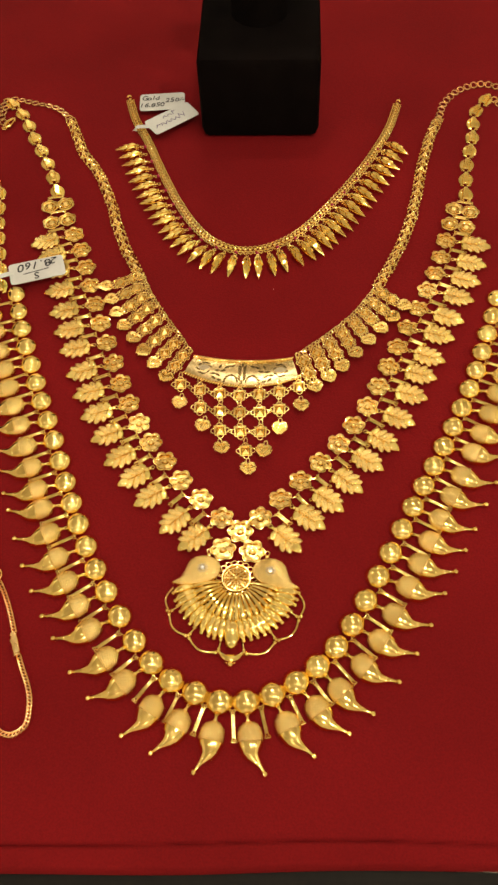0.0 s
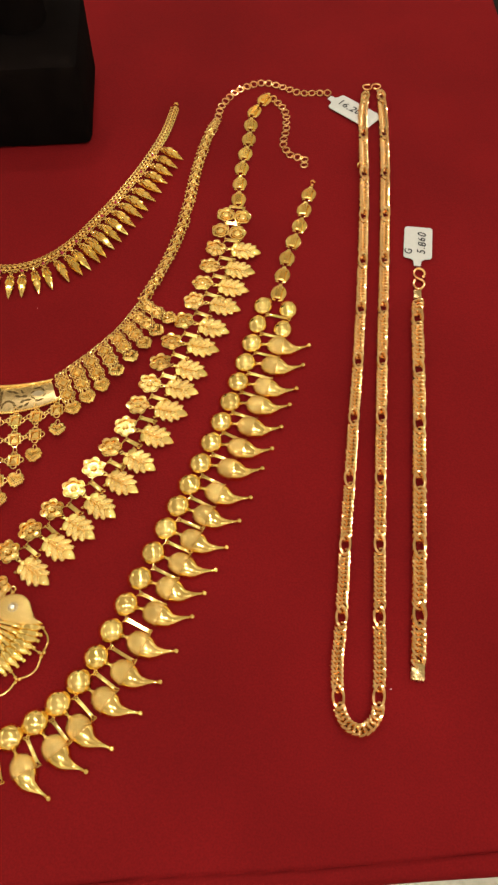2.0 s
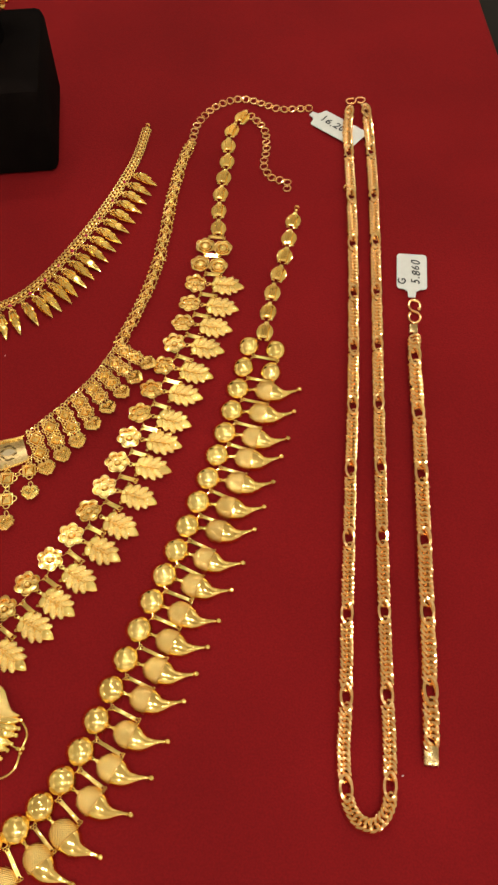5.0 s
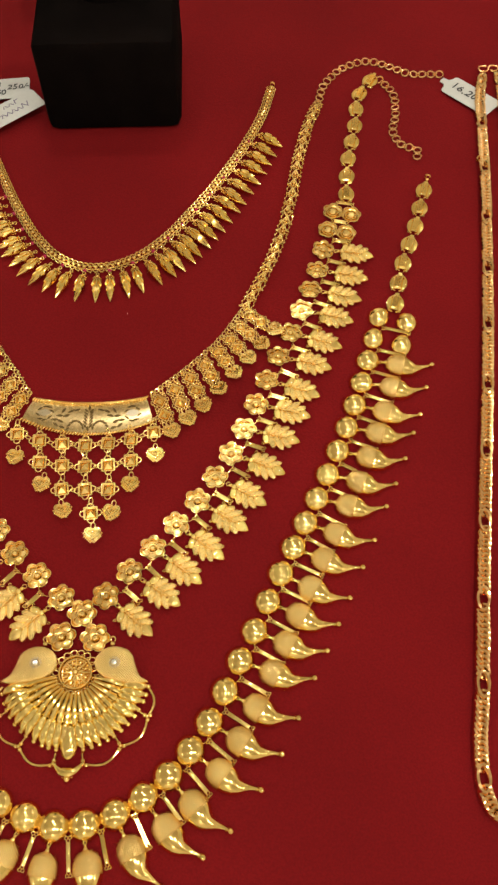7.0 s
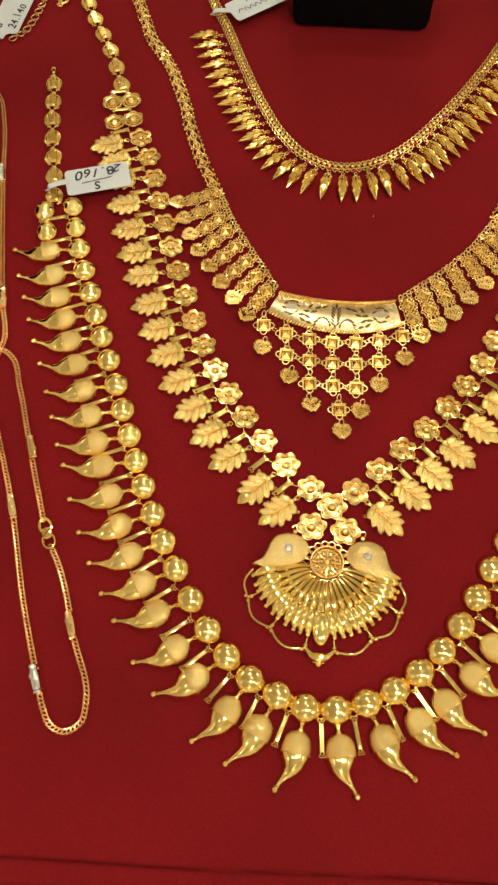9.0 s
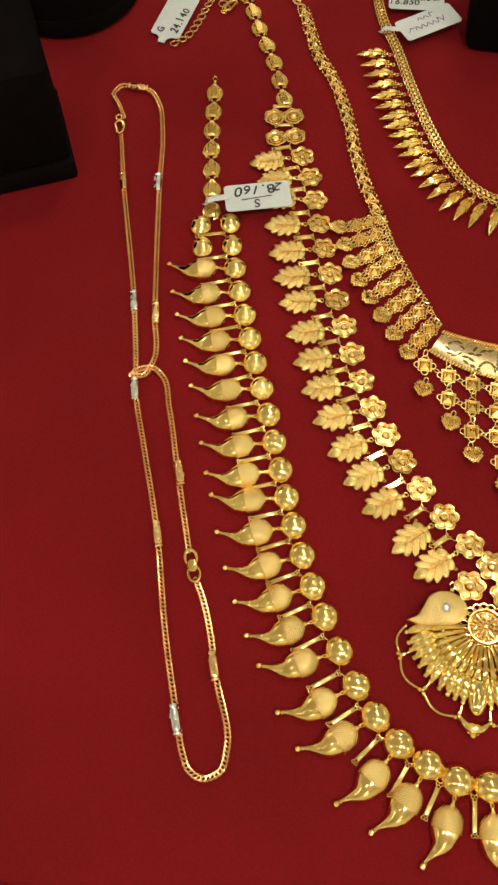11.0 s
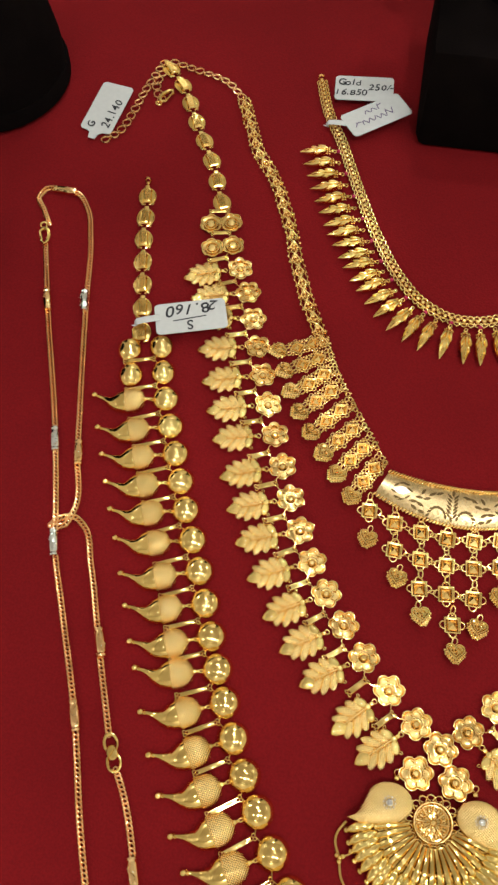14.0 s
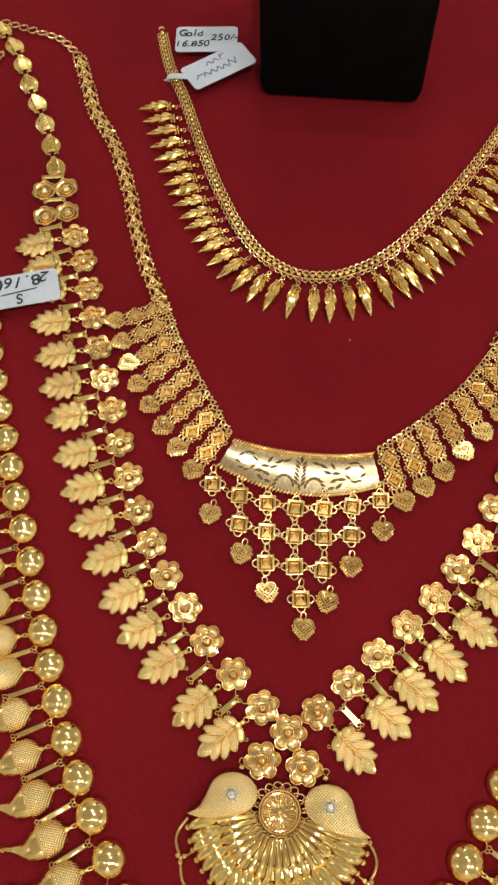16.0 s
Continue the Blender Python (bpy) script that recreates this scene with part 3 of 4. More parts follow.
def pendant_drop_shape(bm):
    ball(bm, 1.0, (0, -21.4, 2.4), (2.8, 5.4, 2.0), 20)
    for x in (-1.4, 0, 1.4):
        tube(bm, [(x * 0.4, -16.8, 2.8), (x, -20, 4.1), (x, -23, 3.8), (x * 0.4, -26, 2.3)], [0.2, 0.35, 0.35, 0.2], 6)
    arc = [radians(205 + 130 * k / 14) for k in range(15)]
    tube(bm, [(4.6 * math.cos(a), -25.6 + 4.6 * math.sin(a), 1.6) for a in arc], [0.4 + 1.1 * math.sin(math.pi * k / 14) for k in range(15)], 10)
    ball(bm, 1.15, (0, -32.0, 1.15), seg=12)
    for side in (-1, 1):
        ball(bm, 0.75, (side * 1.3, -31.2, 0.8), seg=8)


fan_pendant = part("fan_pendant", mesh("rosette", rosette_shape, gold_cast), leaf_necklace, pend(0, 0), "fan-shaped gold pendant with a round rosette")
for fx, fy in ((0.2, 19.7), (-5.9, 11.9), (5.2, 11.5)):
    part("flower", flower_mesh, leaf_necklace, pend(fx, fy, 0.4, jitter(180)))
gem_mesh = mesh("gem", gem_shape, silver)
for side in (-1, 1):
    part("paisley", mesh("paisley", paisley_shape(side), gold_hatch), fan_pendant, pend(side * 12.6, 2.6, 1.9), "cross-hatched gold paisley plate")
    part("boss", gem_mesh, fan_pendant, pend(side * 12.6, 2.6, 4.7))
    part("bead", mesh("bead", lambda bm: (ball(bm, 1.0, (0, 0, 1.0), seg=10), hoop(bm, 0.9, 0.9, 0.25, (0, 1.6, 1.0), 20, 12, 5)), gold), fan_pendant, pend(side * 11.0, 9.6))
part("fan_back", mesh("fan_back", fan_back_shape, gold, sharp=60), fan_pendant, pend(0, 0))
rib_in, rib_out, node_mesh = mesh("rib_inner", rib_inner_shape, gold), mesh("rib_outer", rib_outer_shape, gold), mesh("node", node_shape, gold)
stud_mesh = mesh("stud", lambda bm: ball(bm, 0.75, (0, 0, 0), seg=10), gold)
for k in range(18):
    part("rib", rib_in, fan_pendant, pend(0, 0, 0, -76 + 152 * k / 17))
    if k < 17:
        a = radians(-90 - 76 + 152 * (k + 0.5) / 17)
        part("stud", stud_mesh, fan_pendant, pend(13.0 * math.cos(a), 13.0 * math.sin(a), 2.7))
for k in range(25):
    if k != 12:
        part("rib", rib_out, fan_pendant, pend(0, 0, 0, -77 + 154 * k / 24 + jitter(1)) @ at_mm(0, 0, 0, 0, 0, 0, (1.12, 1.06, 1.05)))
part("drop", mesh("pendant_drop", pendant_drop_shape, gold), fan_pendant, pend(0, 0))
NODES = ((23.2, -4.2), (23.6, -13.6), (15.8, -22.4), (4.6, -27.6))
for side in (-1, 1):
    spots = [(side * x, y) for x, y in NODES]
    for p, q in zip(spots, spots[1:]):
        part("wire", mesh("scallop_wire", scallop_wire_shape(p, q), gold), fan_pendant, pend(0, 0))
    for x, y in spots[1:]:
        part("bead_knot", node_mesh, fan_pendant, pend(x, y, 0, math.degrees(math.atan2(y, x)) + 90))

# ---- ring chains with hooks ----
ring_flat = mesh("ring", lambda bm: hoop(bm, 1.75, 1.75, 0.36, (0, 0, 0.9), 10, 18, 6), gold_rose)
ring_up = mesh("ring_up", lambda bm: hoop(bm, 0.85, 0.55, 0.28, (0, 0, 1.0), 50, 12, 5, "X"), gold_rose)


def ring_chain(owner, way, step=4.1):
    """Round rings that lie flat, with a small link between each two."""
    places = way.even(step / 2)
    for k, s in enumerate(places[:len(places) - 1 + len(places) % 2]):
        part("ring" if k % 2 == 0 else "small_link", ring_up if k % 2 else ring_flat, owner, at_mm(*way.at(s), jitter(0.1) + 0.1, way.turn(s) + jitter(12), jitter(8), jitter(8)))


def clasp_shape(bm):
    tube(bm, [(0, 4.2, 1.3), (1.7, 2.5, 1.3), (2.0, 0, 1.3), (1.2, -2.6, 1.3), (0, -3.6, 1.3), (-1.0, -2.6, 1.3), (-0.9, -1.0, 1.3)], [0.6, 0.7, 0.8, 0.8, 0.7, 0.6, 0.4], 8)
    tube(bm, [(0, 4.2, 1.3), (-1.5, 2.4, 1.3), (-1.3, 0, 1.3), (-0.9, -1.2, 1.3)], [0.6, 0.55, 0.5, 0.45], 8)
    hoop(bm, 1.2, 1.2, 0.35, (0, 5.4, 1.3), 20, 14, 6)


clasp_mesh = mesh("clasp", clasp_shape, gold)
leaf_extension = thing("extension_chain", 132, 380, "short chain of round gold rings beside the leaf necklace", "chain", "ring chains")
ring_chain(leaf_extension, line((126.5, 406.5), (131.2, 397.0), (131.0, 384.0), (128.2, 369.5), (131.5, 362.0), (137.0, 360.0), (136.4, 353.0)))
leaf_extension_left = thing("extension_chain", -142, 392, "chain of round gold rings with a clasp beside the leaf necklace", "chain", "ring chains")
ring_chain(leaf_extension_left, line((-136.5, 415.5), (-140.5, 402.0), (-143.5, 388.0), (-147.5, 374.5), (-153.5, 368.0)))
ring_chain(leaf_extension_left, line((-136.0, 409.0), (-137.0, 400.0), (-133.5, 394.0)))
part("clasp", clasp_mesh, leaf_extension_left, at_mm(-131.5, 396.0, 0.2, 150))

# ---- necklace with the engraved bar ----
plate_necklace = thing("bar_necklace", -5, 290, "gold necklace with an engraved bar and square-link net", "necklace", "gold necklaces on the board")


def pyramid(bm, half, c, turn=0.0, height=1.6, z0=0.5, wire=0.3):
    """A four-sided point in a square frame of wire."""
    m = Matrix.Translation((c[0], c[1], 0)) @ Matrix.Rotation(radians(turn), 4, "Z")
    ring = [(1, 1), (-1, 1), (-1, -1), (1, -1)]
    low = [bm.verts.new(m @ Vector((x * half, y * half, z0 - 0.4))) for x, y in ring]
    rim = [bm.verts.new(m @ Vector((x * half, y * half, z0 + 0.45))) for x, y in ring]
    dip = [bm.verts.new(m @ Vector((x * half * 0.78, y * half * 0.82, z0 + 0.15))) for x, y in ring]
    top = bm.verts.new(m @ Vector((0, 0, z0 + height)))
    bm.faces.new(low[::-1])
    for a, b in ((low, rim), (rim, dip)):
        for k in range(4):
            bm.faces.new((a[k], a[(k + 1) % 4], b[(k + 1) % 4], b[k]))
    for k in range(4):
        bm.faces.new((dip[k], dip[(k + 1) % 4], top))
    for k in range(4):
        p, q = ring[k], ring[(k + 1) % 4]
        tube(bm, [m @ Vector((p[0] * half, p[1] * half, z0 + 0.65)), m @ Vector((q[0] * half, q[1] * half, z0 + 0.65))], wire, 8)


def net_tile_shape(bm):
    pyramid(bm, 2.15, (0, 0), 0, 1.9, wire=0.25)
    for k in range(4):
        a = math.pi / 2 * k
        c, t = math.cos(a), math.sin(a)
        arc = [radians(-90 + 180 * j / 10) for j in range(11)]
        tube(bm, [(c * (2.2 + 1.35 * math.cos(q)) - t * 1.1 * math.sin(q), t * (2.2 + 1.35 * math.cos(q)) + c * 1.1 * math.sin(q), 1.0) for q in arc], 0.27, 8)


def heart_outline(size):
    pts = []
    for k in range(28):
        a = 2 * math.pi * k / 28
        x = 16 * math.sin(a) ** 3
        y = 13 * math.cos(a) - 5 * math.cos(2 * a) - 2 * math.cos(3 * a) - math.cos(4 * a)
        pts.append((x * size / 16, y * size / 15))
    return pts[::-1]


def heart_shape(bm):
    """A heart in two wire rims round a small eye, with rows of grains along its lower edges."""
    pad(bm, heart_outline(2.5), [(0.95, 0.3), (1.0, 0.9), (0.95, 1.3), (0.8, 1.1), (0.6, 0.85), (0.3, 0.75)])
    mid = sum((Vector((x, y, 0)) for x, y in heart_outline(2.5)), Vector()) / 28
    for share, z, r in ((1.0, 1.3, 0.3), (0.62, 1.25, 0.24)):
        tube(bm, [mid + (Vector((x, y, 0)) - mid) * share + Vector((0, 0, z)) for x, y in heart_outline(2.5)], r, 6, True)
    for side in (-1, 1):
        for k in range(6):
            u = k / 5
            ball(bm, 0.4, (side * (2.85 - 2.75 * u), 0.1 - 3.2 * u, 0.95), seg=7)
            if k < 5:
                ball(bm, 0.4, (side * (2.6 - 2.4 * u), -1.1 - 3.0 * u, 0.65), seg=7)
        tube(bm, [(side * 2.7, -0.35, 0.8), (0, -3.7, 0.8)], 0.26, 5)
    hoop(bm, 0.5, 0.65, 0.22, (0, 0.3, 1.2), 0, 12, 5)
    hoop(bm, 0.75, 0.95, 0.25, (0, 3.1, 1.0), 30, 12, 5)


def column_shape(bm):
    """Two framed points set cornerwise among grains and scroll wires, hanging towards -y."""
    for y in (-2.7, -7.9):
        pyramid(bm, 1.75, (0, y), 45, 2.2, wire=0.21)
        for side in (-1, 1):
            hoop(bm, 0.55, 0.55, 0.22, (side * 2.85, y, 1.0), 20, 10, 5)
            for up in (-1, 1):
                ball(bm, 0.55, (side * 1.75, y + up * 1.85, 1.3), seg=8)
                ball(bm, 0.42, (side * 2.5, y + up * 1.3, 1.1), seg=7)
                ball(bm, 0.4, (side * 2.45, y + up * 2.2, 1.0), seg=7)
                tube(bm, [(side * 0.5, y + up * 2.6, 0.9), (side * 1.5, y + up * 2.4, 1.0), (side * 2.6, y + up * 0.6, 0.9)], 0.2, 5)
    block(bm, (1.8, 10.0, 0.4), (0, -5.3, 0.3))
    for x in (-1.7, 1.7):
        hoop(bm, 0.7, 0.7, 0.26, (x, 0.6, 1.1), 15, 10, 5)
        hoop(bm, 0.65, 0.8, 0.26, (x * 0.8, -11.0, 1.0), 15, 10, 5)


def band_link_shape(bm):
    """A domed boss under two crossed ridges, with grains and a zigzag wire along both sides."""
    block(bm, (2.2, 5.2, 0.4), (0, 0, 0.35))
    ball(bm, 1.5, (0, 0, 1.0), (1, 1.15, 0.8), 14)
    for side in (-1, 1):
        tube(bm, [(side * 2.4, -2.6, 1.0), (side * 1.2, -1.3, 1.8), (0, 0, 2.35), (-side * 1.2, 1.3, 1.8), (-side * 2.4, 2.6, 1.0)], [0.3, 0.38, 0.42, 0.38, 0.3], 8)
        tube(bm, [(side * 2.9, -2.7, 0.9), (side * 2.3, -1.3, 1.2), (side * 2.9, 0.0, 0.9), (side * 2.3, 1.3, 1.2), (side * 2.9, 2.7, 0.9)], 0.3, 7)
        for y in (-2.6, 0.0):
            ball(bm, 0.55, (side * 2.9, y, 1.3), seg=9)
        for up in (-1, 1):
            ball(bm, 0.5, (side * 1.25, up * 2.3, 1.3), seg=8)
    ball(bm, 0.6, (0, 2.65, 1.5), seg=9)


net_tile, heart_mesh = mesh("square_link", net_tile_shape, gold_cast, sharp=50), mesh("heart", heart_shape, gold_cast, sharp=40)
column_mesh, band_link = mesh("diamond_pair", column_shape, gold_cast, sharp=50), mesh("band_link", band_link_shape, gold_cast, sharp=50)

for pts in (((-55.0, 285.5), (-61.4, 300.6), (-67.6, 318.0), (-73.8, 339.0), (-79.2, 352.2), (-83.6, 361.1), (-90.2, 372.2), (-94.0, 383.0), (-98.8, 396.0)), ((56.2, 277.5), (64.6, 293.2), (75.0, 320.8), (82.3, 351.2), (92.5, 384.0), (94.8, 389.0))):
    way = line(*pts)
    for s in way.even(5.5):
        part("band_link", band_link, plate_necklace, at_mm(*way.at(s), 0.3, way.turn(s) - 90 + jitter(4), jitter(6), jitter(14), (0.86, 1, 1)))
ring_chain(plate_necklace, line((-100.5, 399.5), (-108.0, 407.5), (-119.0, 412.0), (-128.0, 415.0), (-134.0, 417.0)))
ring_chain(plate_necklace, line((95.5, 391.5), (100.0, 404.5), (110.0, 415.5), (123.3, 419.7), (133.5, 414.5), (140.0, 410.2), (155.5, 408.6)))

LEFT_TOP = Curve([(0, -54.6, 284.5), (3, -46.8, 267.5), (5, -38.4, 253.6), (7, -30.5, 240.5)])
LEFT_HEART = Curve([(0, -69.2, 278.2), (3, -59.0, 255.0), (5, -49.3, 240.8), (7, -38.8, 226.6)])
RIGHT_TOP = Curve([(0, 54.8, 273.5), (3, 42.5, 257.0), (5, 31.0, 246.2), (7, 19.5, 237.0)])
RIGHT_HEART = Curve([(0, 66.0, 263.8), (3, 49.0, 244.6), (5, 36.8, 230.9), (7, 24.8, 220.4)])
edge_ring = mesh("edge_ring", lambda bm: (hoop(bm, 0.75, 0.75, 0.28, (0, 0, 1.0), 20, 10, 5), ball(bm, 0.45, (1.0, 0, 1.1), seg=7)), gold_cast)
for tops, hearts in ((LEFT_TOP, LEFT_HEART), (RIGHT_TOP, RIGHT_HEART)):
    for k in range(29):
        x, y = tops.at(k * 7.2 / 28)
        hx, hy = hearts.at(min(7, k * 0.25))
        d = 1.4 / math.dist((x, y), (hx, hy))
        part("edge_ring", edge_ring, plate_necklace, at_mm(x + (x - hx) * d, y + (y - hy) * d, 0.1, jitter(40), jitter(10), jitter(10)))
    for i in range(8):
        (x, y), (hx, hy) = tops.at(i), hearts.at(i)
        a = math.degrees(math.atan2(hy - y, hx - x)) + 90
        reach = math.dist((x, y), (hx, hy)) - 3.2
        part("diamond_link", column_mesh, plate_necklace, at_mm(x, y, 0.2, a + jitter(2), 0, jitter(4), (1.02, reach / 11.2, 1.0)))
        part("heart", heart_mesh, plate_necklace, at_mm(hx, hy, 1.0, a + jitter(8), -16 + jitter(5), jitter(5), (1.14, 1.1, 1.2)))


def plate_edge(u, v):
    """u runs along the bar from -1 to 1, v across it from 0 (low edge) to 1."""
    lo = (-6.6 + 24.6 * u, 220.9 + 6.0 * u * u - 1.9 * u)
    hi = (-5.7 + 21.2 * u, 234.0 + 2.4 * u * u - 1.0 * u)
    x, y = (lo[k] + (hi[k] - lo[k]) * v for k in (0, 1))
    return Vector((x, y, 0.7 + 3.2 * v * (1 - v)))


def plate_shape(bm):
    n, k = 40, 14
    top = [[bm.verts.new(plate_edge(-1 + 2 * i / n, j / k)) for i in range(n + 1)] for j in range(k + 1)]
    for a, b in zip(top, top[1:]):
        for i in range(n):
            bm.faces.new((a[i], a[i + 1], b[i + 1], b[i]))
    made = bmesh.ops.extrude_face_region(bm, geom=bm.faces[:])
    for v in made["geom"]:
        if isinstance(v, bmesh.types.BMVert):
            v.co.z -= 0.6


def rope_shape(v):
    def build(bm):
        n = 46
        for i in range(n):
            p = plate_edge(-1 + 2 * i / (n - 1), v) + Vector((0, 0, 0.25))
            ball(bm, 0.85, p, (1.35, 0.5, 0.9), 8, 42)
    return build


def engraved_leaf(u, v, turn, length, width):
    c = plate_edge(u, v) + Vector((0, 0, 0.03))
    slope = (plate_edge(u, v + 0.05) - plate_edge(u, v - 0.05)).normalized()
    pts = [(length * (k / 8 - 0.5), width * math.sin(math.pi * k / 8)) for k in range(9)] + [(length * (0.5 - k / 8), -width * math.sin(math.pi * k / 8)) for k in range(1, 8)]

    def build(bm):
        t = radians(turn)
        ring = []
        for x, y in pts:
            px, py = x * math.cos(t) - y * math.sin(t), x * math.sin(t) + y * math.cos(t)
            ring.append(bm.verts.new((px, py * slope.y, py * slope.z + 0.06)))
        bm.faces.new(ring)
        made = bmesh.ops.extrude_face_region(bm, geom=bm.faces[:])
        for q in made["geom"]:
            if isinstance(q, bmesh.types.BMVert):
                q.co.z -= 0.3
    return mesh("engraving", build, gold_dull, False), at_mm(*c)


bar_plate = part("bar_plate", mesh("bar_plate", plate_shape, gold_plate, sharp=60), plate_necklace, at_mm(0, 0, 0.3), "curved satin gold bar engraved with leaves")
part("rope_edge", mesh("rope_edge", rope_shape(1.0), gold_cast), bar_plate, at_mm(0, 0, 0.3))
part("rope_edge", mesh("rope_edge", rope_shape(0.0), gold_cast), bar_plate, at_mm(0, 0, 0.3))
ENGRAVED = [(0.0, 0.16, 90, 2.6, 0.35), (0.0, 0.86, 90, 2.6, 0.42)]
for side in (-1, 1):
    # the upright frond in the middle
    for k in range(6):
        ENGRAVED.append((side * 0.045, 0.26 + 0.1 * k, 90 - side * 40, 2.3, 0.34))
    # a frond that bows out from its foot and curls down
    for k in range(9):
        a = radians(20 + 22 * k)
        ENGRAVED.append((side * (0.07 + 0.12 * (1 - math.cos(a))), 0.10 + 0.30 * math.sin(a), 90 - side * (10 + 18 * k), 1.7, 0.36))
    # two sprigs towards the ends
    for u, v, turn, length in ((0.30, 0.72, 60, 2.8), (0.36, 0.55, 75, 2.6), (0.20, 0.78, 70, 2.4), (0.43, 0.72, 30, 2.6), (0.47, 0.52, 95, 2.6), (0.44, 0.34, 120, 2.8), (0.53, 0.36, 95, 2.8), (0.50, 0.20, 130, 2.6), (0.40, 0.16, 110, 2.2)):
        ENGRAVED.append((side * u, v, 90 + side * turn, length, 0.42))
    # the engraved outline of the lozenge
    for up in (-1, 1):
        for k in range(4):
            q = -0.75 + 0.5 * k
            ENGRAVED.append((side * (0.72 + 0.13 * q), 0.52 + up * 0.27 * (1 - q * q), 90 - side * 90 - side * up * q * 50, 2.2, 0.3))
for u, v, turn, length, width in ENGRAVED:
    data, m = engraved_leaf(u, v, turn, length * 1.1, width * 1.2)
    part("engraving", data, bar_plate, m @ at_mm(0, 0, 0.3), "engraved leaf drawn in darker gold")

for side in (-1, 1):
    data, m = engraved_leaf(side * 0.72, 0.52, 90 - side * 84, 5.6, 1.5)
    data.materials.clear()
    data.materials.append(gold_bright)
    part("lozenge", data, bar_plate, m @ at_mm(0, 0, 0.35), "polished pointed oval on the bar")

net = []
net += [(-32.4 + 8.42 * i, 216.4 + 0.56 * (i - 3.35) ** 2) for i in range(7)]
net += [(-23.6 + 8.32 * i, 207.5 + 0.55 * (i - 2.3) ** 2) for i in range(5)]
net += [(-15.0 + 8.35 * i, 198.9 - 0.5 * i) for i in range(3)] + [(-4.4, 188.9)]
for x, y in net:
    part("square_link", net_tile, plate_necklace, at_mm(x, y, 0.1, jitter(6), jitter(4), jitter(4), (1.08, 1.08, 1.05)))
net_ring = mesh("net_ring", lambda bm: hoop(bm, 0.75, 1.5, 0.27, (0, 0, 1.1), 10, 12, 5), gold_cast)
for x, y in net:
    part("net_ring", net_ring, plate_necklace, at_mm(x, y + 4.7, 0.1, jitter(10), jitter(15), jitter(15)))
side_ring = mesh("side_ring", lambda bm: hoop(bm, 1.05, 0.6, 0.24, (0, 0, 1.0), 10, 12, 5), gold_cast)
for (x, y), (x2, y2) in zip(net, net[1:]):
    if x2 > x and abs(y2 - y) < 5:
        part("net_ring", side_ring, plate_necklace, at_mm((x + x2) / 2, (y + y2) / 2, 0.1, math.degrees(math.atan2(y2 - y, x2 - x)), jitter(15), jitter(15)))
for x, y in ((-32.3, 213.8), (-22.2, 202.2), (-14.2, 191.2), (-3.4, 181.4), (3.0, 189.6), (9.6, 200.4), (18.6, 211.6)):
    part("heart", heart_mesh, plate_necklace, at_mm(x, y - 0.9, 1.0, jitter(14), -17 + jitter(6), jitter(6), (1.1, 1.08, 1.2)))

# ---- short necklace of pointed drops ----
spike_necklace = thing("drop_necklace", -1, 345, "short gold necklace of pointed marquise drops on a beaded band", "necklace", "gold necklaces on the board")
A_BAND = line((-68.3, 411.5), (-64.2, 396.0), (-57.2, 380.0), (-48.4, 356.4), (-38.3, 332.0), (-30.0, 316.6), (-20.6, 305.6), (-9.8, 300.0), (1.5, 300.0), (13.0, 304.8), (23.0, 313.0), (34.0, 326.2), (47.0, 344.3), (60.0, 366.0), (69.5, 386.0), (74.6, 402.5))
A_TIP = Curve([(0, -72.6, 371.8), (4, -63.4, 345.6), (8, -53.4, 323.6), (11, -44.7, 307.9), (14, -31.7, 291.6), (16, -17.9, 284.0), (18, -2.0, 281.6), (20, 12.3, 284.4), (22, 26.4, 291.6), (26, 42.6, 307.2), (30, 57.3, 328.0), (33, 67.5, 345.7), (36, 77.0, 364.2)])
A_ROOT = Curve([(0, -57.8, 374.0), (4, -48.9, 350.0), (8, -39.6, 328.0), (11, -32.4, 314.4), (14, -22.5, 303.3), (16, -13.0, 299.0), (18, -2.0, 297.0), (20, 8.5, 300.2), (22, 17.8, 306.2), (26, 31.2, 321.2), (30, 44.8, 339.3), (33, 55.2, 355.6), (36, 65.0, 373.5)])


def band_bead_shape(bm):
    for x in (-1.5, 1.5):
        hoop(bm, 0.62, 0.95, 0.36, (x, 0, 1.3), 35, 12, 6, "Y")
    ball(bm, 0.95, (0, 0, 1.9), seg=10)
    ball(bm, 0.5, (-0.85, 1.15, 1.5), seg=7)
    ball(bm, 0.5, (0.85, 1.15, 1.5), seg=7)


